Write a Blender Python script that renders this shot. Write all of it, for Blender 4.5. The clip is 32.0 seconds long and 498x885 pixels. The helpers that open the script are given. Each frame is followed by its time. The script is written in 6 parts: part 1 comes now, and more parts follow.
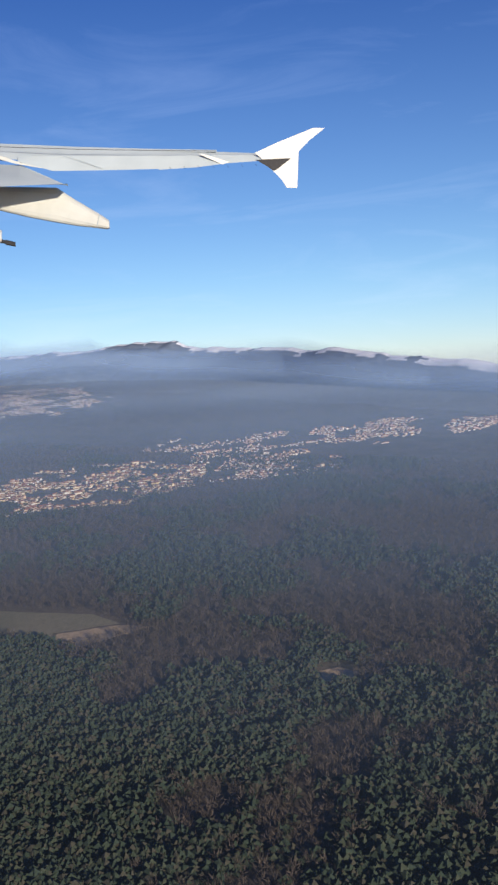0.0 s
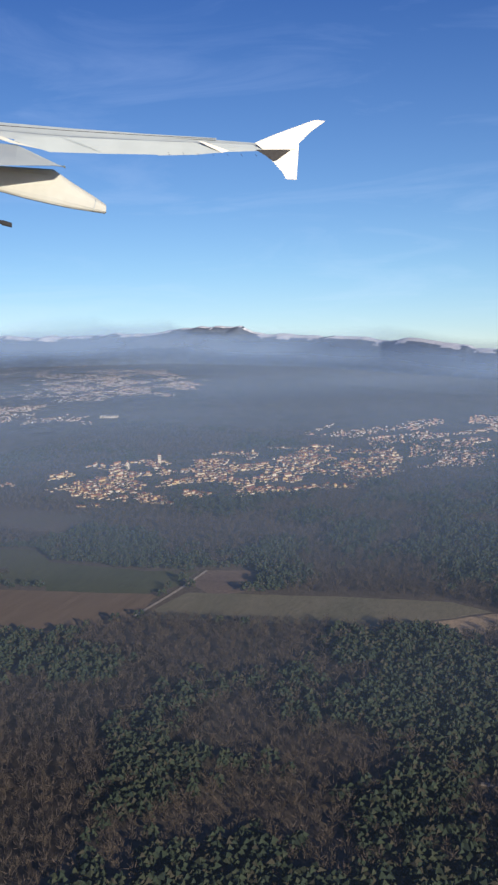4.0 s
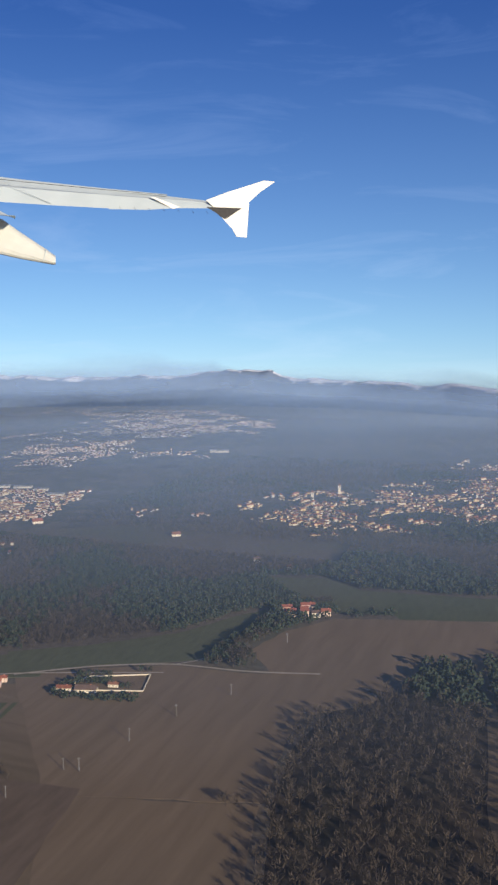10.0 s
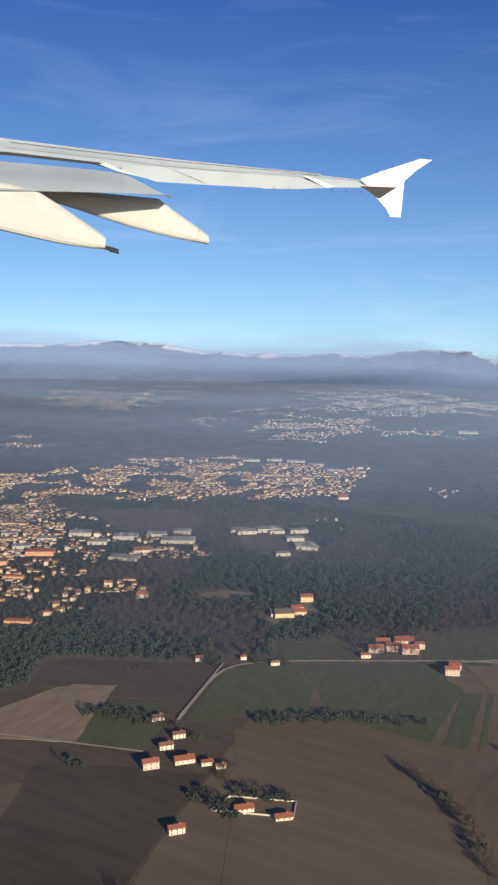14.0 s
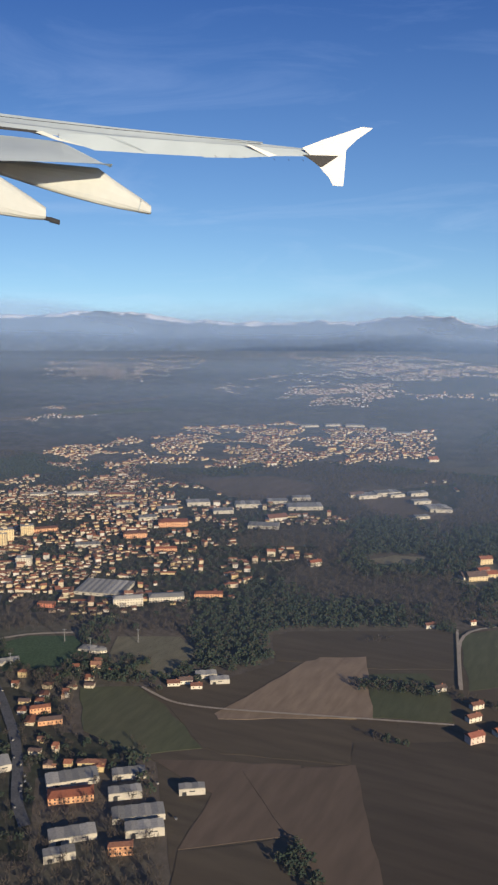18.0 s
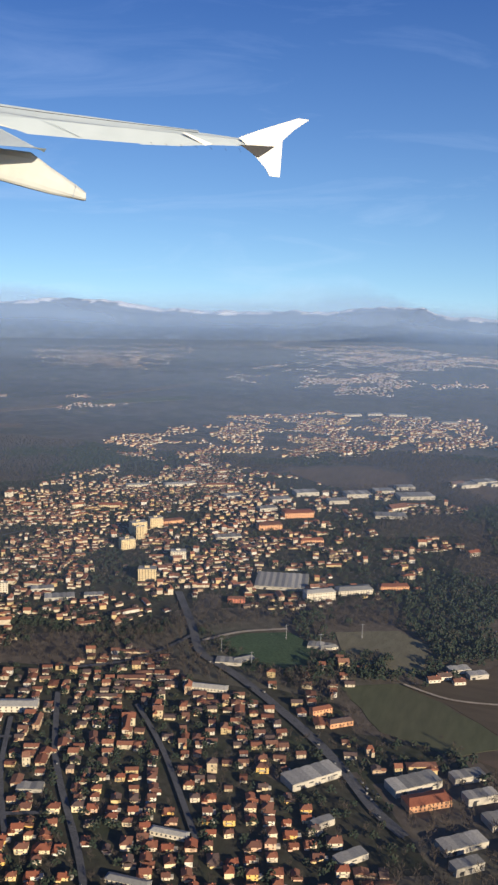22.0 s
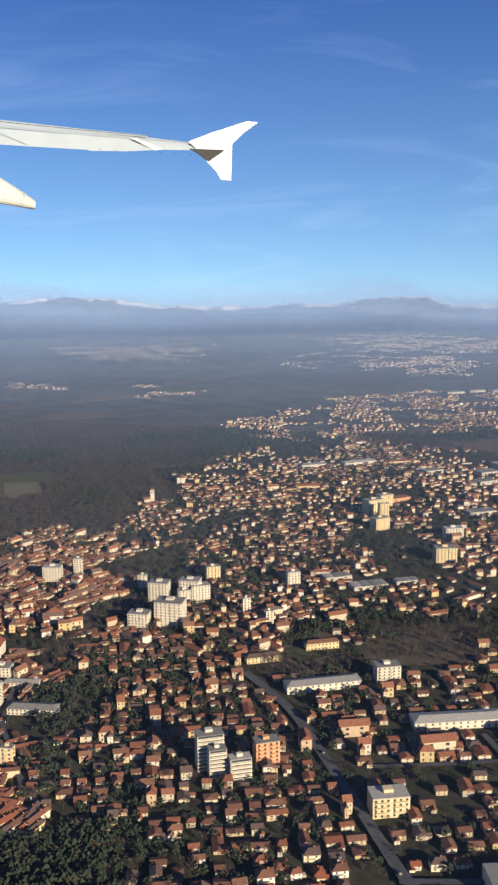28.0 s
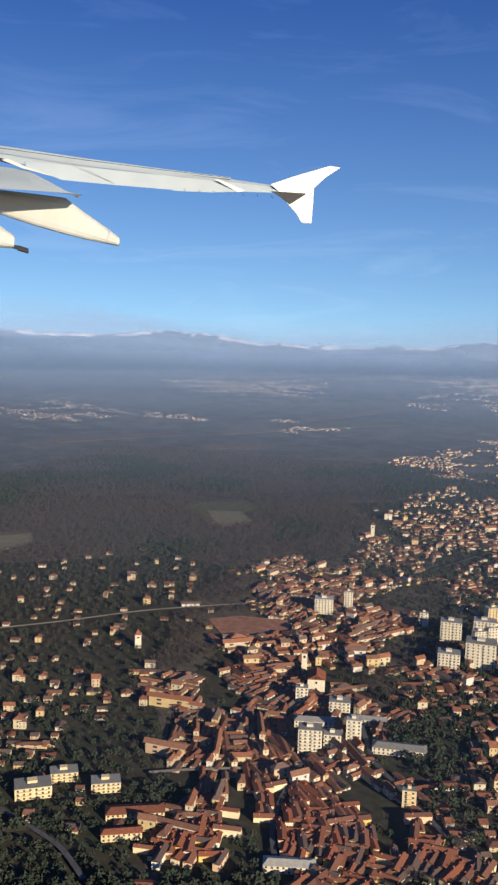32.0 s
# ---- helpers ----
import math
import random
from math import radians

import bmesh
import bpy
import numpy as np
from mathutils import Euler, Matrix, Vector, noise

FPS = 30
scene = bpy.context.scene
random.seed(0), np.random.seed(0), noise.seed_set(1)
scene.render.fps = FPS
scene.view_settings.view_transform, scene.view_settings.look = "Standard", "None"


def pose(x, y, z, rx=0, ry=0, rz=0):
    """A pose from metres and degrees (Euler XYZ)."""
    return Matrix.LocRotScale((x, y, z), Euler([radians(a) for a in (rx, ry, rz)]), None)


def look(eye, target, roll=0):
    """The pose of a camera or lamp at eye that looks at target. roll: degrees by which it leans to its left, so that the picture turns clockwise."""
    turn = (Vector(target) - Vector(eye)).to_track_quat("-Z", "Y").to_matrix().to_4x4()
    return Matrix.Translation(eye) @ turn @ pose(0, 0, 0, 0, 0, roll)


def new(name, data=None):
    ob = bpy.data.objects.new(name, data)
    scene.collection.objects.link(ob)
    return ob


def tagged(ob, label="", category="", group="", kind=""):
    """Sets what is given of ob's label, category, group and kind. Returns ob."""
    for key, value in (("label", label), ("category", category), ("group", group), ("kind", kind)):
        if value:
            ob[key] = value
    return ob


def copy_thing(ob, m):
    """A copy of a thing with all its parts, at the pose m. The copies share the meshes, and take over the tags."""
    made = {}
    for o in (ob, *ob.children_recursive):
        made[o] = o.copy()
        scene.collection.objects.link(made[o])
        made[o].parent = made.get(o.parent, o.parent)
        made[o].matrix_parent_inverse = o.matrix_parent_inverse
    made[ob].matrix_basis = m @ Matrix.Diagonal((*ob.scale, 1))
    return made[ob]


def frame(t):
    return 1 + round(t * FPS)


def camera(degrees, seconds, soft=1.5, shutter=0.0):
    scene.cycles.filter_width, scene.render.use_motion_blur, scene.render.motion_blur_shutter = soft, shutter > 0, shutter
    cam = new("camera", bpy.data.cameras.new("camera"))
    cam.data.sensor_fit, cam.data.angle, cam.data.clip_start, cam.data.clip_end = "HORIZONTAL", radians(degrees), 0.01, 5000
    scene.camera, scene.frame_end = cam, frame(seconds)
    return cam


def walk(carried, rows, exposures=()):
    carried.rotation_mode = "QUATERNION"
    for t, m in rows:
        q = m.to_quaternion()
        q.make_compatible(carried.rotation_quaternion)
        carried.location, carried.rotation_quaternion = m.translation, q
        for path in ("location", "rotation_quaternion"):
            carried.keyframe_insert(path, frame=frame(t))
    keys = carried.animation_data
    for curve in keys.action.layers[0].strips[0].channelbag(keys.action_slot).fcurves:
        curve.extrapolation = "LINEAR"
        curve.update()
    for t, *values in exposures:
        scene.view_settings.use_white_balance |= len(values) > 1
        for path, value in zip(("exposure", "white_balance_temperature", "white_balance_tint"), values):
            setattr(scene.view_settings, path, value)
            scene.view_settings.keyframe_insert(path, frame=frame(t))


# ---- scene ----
cam = camera(31.2, 32.0, soft=2.5)
# seconds, then the pose: x, y, z in metres, and three turns in degrees
ROWS = [
    (0.0, 34.23, 45.52, 116.81, 79.394, 3.329, 27.132),
    (0.5, 17.55, 37.94, 118.29, 79.002, 2.676, 27.328),
    (1.0, 0.85, 30.04, 119.57, 79.016, 2.016, 27.184),
    (1.5, -15.90, 22.41, 120.69, 79.076, 2.069, 26.573),
    (2.0, -32.83, 15.48, 121.34, 78.943, 2.044, 26.085),
    (2.5, -49.79, 9.60, 121.31, 78.598, 1.737, 25.767),
    (3.0, -66.46, 4.83, 120.28, 78.406, 1.364, 25.573),
    (3.5, -82.92, 1.21, 118.47, 78.438, 0.996, 25.243),
    (5.5, -145.01, 5.57, 91.91, 82.950, 2.403, 24.337),
    (6.0, -157.37, 2.63, 91.48, 84.955, 2.384, 24.074),
    (6.5, -169.50, -0.62, 91.47, 85.355, 1.328, 24.843),
    (7.0, -181.48, -3.80, 91.69, 84.959, 1.030, 25.197),
    (7.5, -193.26, -7.09, 91.95, 84.462, 1.075, 25.146),
    (8.0, -204.69, -11.17, 92.04, 84.217, 0.622, 25.143),
    (8.5, -215.51, -15.24, 92.00, 83.870, 0.532, 24.944),
    (9.0, -226.48, -19.23, 91.95, 83.280, 0.539, 24.482),
    (9.5, -237.69, -22.88, 91.84, 82.886, 0.432, 22.826),
    (10.0, -248.96, -26.13, 91.57, 82.563, -0.154, 20.028),
    (10.5, -260.06, -28.77, 91.08, 82.648, -0.375, 16.824),
    (11.0, -271.12, -31.04, 90.27, 82.606, -0.644, 15.734),
    (11.5, -282.14, -32.89, 89.15, 82.635, -1.057, 16.168),
    (12.0, -293.11, -34.20, 88.04, 82.667, -1.213, 17.807),
    (12.5, -303.89, -35.10, 87.00, 82.835, -1.135, 21.425),
    (13.0, -314.13, -36.79, 85.98, 82.304, -1.221, 25.228),
    (13.5, -323.93, -39.37, 85.17, 81.816, -1.341, 27.165),
    (14.0, -333.11, -42.14, 84.59, 81.348, -1.077, 28.413),
    (14.5, -341.81, -44.50, 83.95, 80.312, -0.406, 28.134),
    (15.0, -350.38, -46.44, 83.16, 79.475, 0.723, 27.316),
    (15.5, -358.76, -47.84, 82.22, 78.845, 1.207, 27.780),
    (17.5, -391.71, -58.13, 78.54, 79.500, 0.133, 24.515),
    (18.0, -399.31, -60.19, 77.94, 79.659, -0.448, 24.027),
    (18.5, -406.98, -62.14, 77.41, 79.902, -1.269, 23.010),
    (19.0, -414.76, -63.90, 77.03, 80.369, -1.847, 21.626),
    (19.5, -422.69, -65.72, 76.75, 80.705, -2.056, 20.438),
    (20.0, -430.62, -67.74, 76.47, 80.852, -2.306, 19.831),
    (20.5, -438.46, -70.03, 76.31, 80.497, -2.581, 19.877),
    (21.0, -446.23, -72.66, 76.11, 79.560, -2.952, 20.405),
    (21.5, -453.92, -74.99, 75.66, 79.087, -1.956, 20.436),
    (22.0, -461.57, -76.51, 74.80, 79.142, -1.342, 19.188),
    (22.5, -469.05, -78.42, 74.28, 79.347, -1.308, 18.105),
    (23.0, -476.69, -80.65, 73.94, 79.639, -1.493, 17.807),
    (23.5, -484.27, -82.90, 73.60, 79.464, -1.679, 17.464),
    (24.0, -491.77, -84.88, 73.08, 77.929, -1.636, 16.013),
    (24.5, -499.17, -86.45, 72.29, 75.438, -0.912, 13.845),
    (25.0, -506.84, -87.22, 71.30, 72.869, -0.145, 12.323),
    (25.5, -514.34, -87.29, 70.00, 71.946, -0.402, 12.084),
    (27.5, -538.56, -65.85, 57.55, 76.954, 0.913, 13.553),
    (28.0, -543.77, -66.02, 56.86, 79.637, 0.457, 15.397),
    (28.5, -549.04, -67.04, 56.49, 81.726, 0.094, 17.178),
    (29.0, -554.43, -68.10, 56.28, 82.855, 0.419, 18.003),
    (29.5, -559.63, -69.27, 56.10, 83.456, 0.506, 17.906),
    (30.0, -564.71, -70.38, 55.75, 83.388, 0.159, 18.183),
    (30.5, -569.99, -71.42, 55.38, 82.595, -0.321, 19.215),
    (31.0, -575.12, -72.33, 54.86, 82.248, -1.046, 19.885),
    (31.5, -580.09, -73.06, 54.31, 82.315, -1.348, 19.895),
    (32.0, -584.98, -73.71, 53.70, 82.173, -1.574, 19.665),
]
walk(cam, [(row[0], pose(*row[1:])) for row in ROWS], [(0.0, 0.60, 6050.0, 10.0), (6.0, 0.63, 6260.0, 7.5), (7.0, 0.70, 6270.0, 7.5), (9.0, 0.69, 6290.0, 7.5), (10.0, 0.63, 6270.0, 7.5), (13.0, 0.71, 6430.0, 6.0), (17.0, 0.66, 6430.0, 6.0), (18.0, 0.58, 6430.0, 6.0), (19.0, 0.66, 6430.0, 6.0), (20.0, 0.82, 6450.0, 6.0), (21.0, 0.68, 6430.0, 6.0), (22.0, 0.75, 6430.0, 6.0), (23.0, 0.85, 6430.0, 6.0), (24.0, 0.70, 6410.0, 6.0), (25.0, 0.90, 6510.0, 6.0), (26.5, 0.88, 6480.0, 6.0), (28.0, 0.84, 6450.0, 6.0), (29.0, 0.81, 6430.0, 6.0), (30.0, 0.75, 6410.0, 6.0), (31.0, 0.70, 6390.0, 6.0), (32.0, 0.70, 6380.0, 6.0)])

# ---- light ----
SUN_UP = 17.0
TO_SUN = Vector((0.831, -0.556, 0.0)).normalized()
world = bpy.data.worlds.new("winter_sky")
scene.world = world
world.use_nodes = True
wn, wl = world.node_tree.nodes, world.node_tree.links
wn.clear()
w_out = wn.new("ShaderNodeOutputWorld")
w_bg = wn.new("ShaderNodeBackground")
w_sky = wn.new("ShaderNodeTexSky")
w_sky.sky_type = "NISHITA"
w_sky.sun_disc = False
w_sky.sun_elevation = radians(SUN_UP)
w_sky.sun_rotation = math.atan2(TO_SUN.x, TO_SUN.y)
w_sky.altitude, w_sky.air_density, w_sky.dust_density, w_sky.ozone_density = 300.0, 1.0, 0.5, 5.0
# the sky is lowered a few degrees, to meet the skyline in the camera's view
w_tc = wn.new("ShaderNodeTexCoord")
w_dip = wn.new("ShaderNodeVectorMath")
w_dip.operation = "ADD"
w_dip.inputs[1].default_value = (0.0, 0.0, 0.125)
w_nrm = wn.new("ShaderNodeVectorMath")
w_nrm.operation = "NORMALIZE"
wl.new(w_tc.outputs["Generated"], w_dip.inputs[0])
wl.new(w_dip.outputs[0], w_nrm.inputs[0])
wl.new(w_nrm.outputs[0], w_sky.inputs["Vector"])
# thin streaks of cirrus
w_map = wn.new("ShaderNodeMapping")
w_map.inputs["Rotation"].default_value = (0.25, 0.35, 0.5)
w_map.inputs["Scale"].default_value = (1.6, 1.6, 9.0)
w_noi = wn.new("ShaderNodeTexNoise")
w_noi.inputs["Scale"].default_value, w_noi.inputs["Detail"].default_value = 2.2, 7.0
w_noi.inputs["Roughness"].default_value, w_noi.inputs["Distortion"].default_value = 0.62, 0.9
w_ramp = wn.new("ShaderNodeMapRange")
w_ramp.inputs["From Min"].default_value, w_ramp.inputs["From Max"].default_value = 0.5, 0.85
w_ramp.inputs["To Min"].default_value, w_ramp.inputs["To Max"].default_value = 0.0, 0.2
w_mix = wn.new("ShaderNodeMix")
w_mix.data_type = "RGBA"
w_mix.inputs["B"].default_value = (6.0, 7.2, 9.0, 1.0)
wl.new(w_tc.outputs["Generated"], w_map.inputs["Vector"])
wl.new(w_map.outputs[0], w_noi.inputs["Vector"])
wl.new(w_noi.outputs["Fac"], w_ramp.inputs["Value"])
wl.new(w_ramp.outputs[0], w_mix.inputs["Factor"])
wl.new(w_sky.outputs[0], w_mix.inputs["A"])
# deeper blue overhead, paler towards the haze
w_sep = wn.new("ShaderNodeSeparateXYZ")
w_deep = wn.new("ShaderNodeValToRGB")
for spot, tone in ((0.0, (1.5, 1.2, 1.08)), (0.12, (1.12, 1.02, 0.97)), (0.42, (0.39, 0.5, 0.78))):
    e = w_deep.color_ramp.elements.new(spot) if spot not in (0.0,) else w_deep.color_ramp.elements[0]
    e.color = (*tone, 1)
w_deep.color_ramp.elements[-1].color = (0.33, 0.44, 0.73, 1)
w_mul = wn.new("ShaderNodeMix")
w_mul.data_type, w_mul.blend_type = "RGBA", "MULTIPLY"
w_mul.inputs["Factor"].default_value = 1.0
wl.new(w_nrm.outputs[0], w_sep.inputs[0])
wl.new(w_sep.outputs["Z"], w_deep.inputs[0])
wl.new(w_mix.outputs["Result"], w_mul.inputs["A"])
wl.new(w_deep.outputs[0], w_mul.inputs["B"])
wl.new(w_mul.outputs["Result"], w_bg.inputs["Color"])
# a little brighter towards the sun's side
w_dir, w_side = wn.new("ShaderNodeSeparateXYZ"), wn.new("ShaderNodeMapRange")
w_side.inputs["From Min"].default_value, w_side.inputs["From Max"].default_value = -0.7, 0.1
w_side.inputs["To Min"].default_value, w_side.inputs["To Max"].default_value = 0.083, 0.101
wl.new(w_tc.outputs["Generated"], w_dir.inputs[0])
wl.new(w_dir.outputs["X"], w_side.inputs["Value"])
wl.new(w_side.outputs[0], w_bg.inputs["Strength"])
wl.new(w_bg.outputs[0], w_out.inputs[0])

sun_data = bpy.data.lights.new("sun", "SUN")
sun_data.energy, sun_data.angle, sun_data.color = 4.6, radians(0.53), (1.0, 0.83, 0.62)
sun = new("sun", sun_data)
sun_to = TO_SUN * math.cos(radians(SUN_UP)) + Vector((0, 0, math.sin(radians(SUN_UP))))
sun.matrix_world = look(sun_to * 500, (0, 0, 0))


# ---- materials ----
def paint(name, stops, scale=1.0, rough=0.9, detail=6.0, by="noise", bump=0.0, bump_scale=8.0, metal=0.0, stretch=(1, 1, 1), fine=0.25, turn=0.0):
    """Colour between stops by noise, by each object or by each island; a second, finer noise darkens and lightens; relief."""
    m = bpy.data.materials.new(name)
    m.use_nodes = True
    n, l = m.node_tree.nodes, m.node_tree.links
    bs = n["Principled BSDF"]
    bs.inputs["Roughness"].default_value, bs.inputs["Metallic"].default_value = rough, metal
    bs.inputs["Specular IOR Level"].default_value = 0.05 if rough > 0.8 else 0.3
    tc = n.new("ShaderNodeTexCoord")
    mp = n.new("ShaderNodeMapping")
    mp.inputs["Scale"].default_value = stretch
    mp.inputs["Rotation"].default_value = (0, 0, turn)
    l.new(tc.outputs["Object"], mp.inputs[0])
    ramp = n.new("ShaderNodeValToRGB")
    ramp.color_ramp.interpolation = "LINEAR" if by == "noise" else "CONSTANT"
    while len(ramp.color_ramp.elements) < len(stops):
        ramp.color_ramp.elements.new(0.5)
    for i, c in enumerate(stops):
        e = ramp.color_ramp.elements[i]
        e.position = (0.3 + 0.4 * i / max(1, len(stops) - 1)) if by == "noise" else i / len(stops)
        e.color = (*c, 1)
    if by == "noise":
        big = n.new("ShaderNodeTexNoise")
        big.inputs["Scale"].default_value, big.inputs["Detail"].default_value = scale, detail
        l.new(mp.outputs[0], big.inputs["Vector"])
        l.new(big.outputs["Fac"], ramp.inputs[0])
    elif by == "object":
        l.new(n.new("ShaderNodeObjectInfo").outputs["Random"], ramp.inputs[0])
    else:
        l.new(n.new("ShaderNodeNewGeometry").outputs["Random Per Island"], ramp.inputs[0])
    small = n.new("ShaderNodeTexNoise")
    small.inputs["Scale"].default_value, small.inputs["Detail"].default_value = bump_scale, 5.0
    l.new(mp.outputs[0], small.inputs["Vector"])
    rng = n.new("ShaderNodeMapRange")
    rng.inputs["From Min"].default_value, rng.inputs["From Max"].default_value = 0.3, 0.7
    rng.inputs["To Min"].default_value, rng.inputs["To Max"].default_value = 1 - fine, 1 + fine
    l.new(small.outputs["Fac"], rng.inputs["Value"])
    mul = n.new("ShaderNodeVectorMath")
    mul.operation = "SCALE"
    l.new(ramp.outputs["Color"], mul.inputs[0])
    l.new(rng.outputs[0], mul.inputs["Scale"])
    l.new(mul.outputs[0], bs.inputs["Base Color"])
    if bump:
        b = n.new("ShaderNodeBump")
        b.inputs["Strength"].default_value = bump
        l.new(small.outputs["Fac"], b.inputs["Height"])
        l.new(b.outputs[0], bs.inputs["Normal"])
    return m


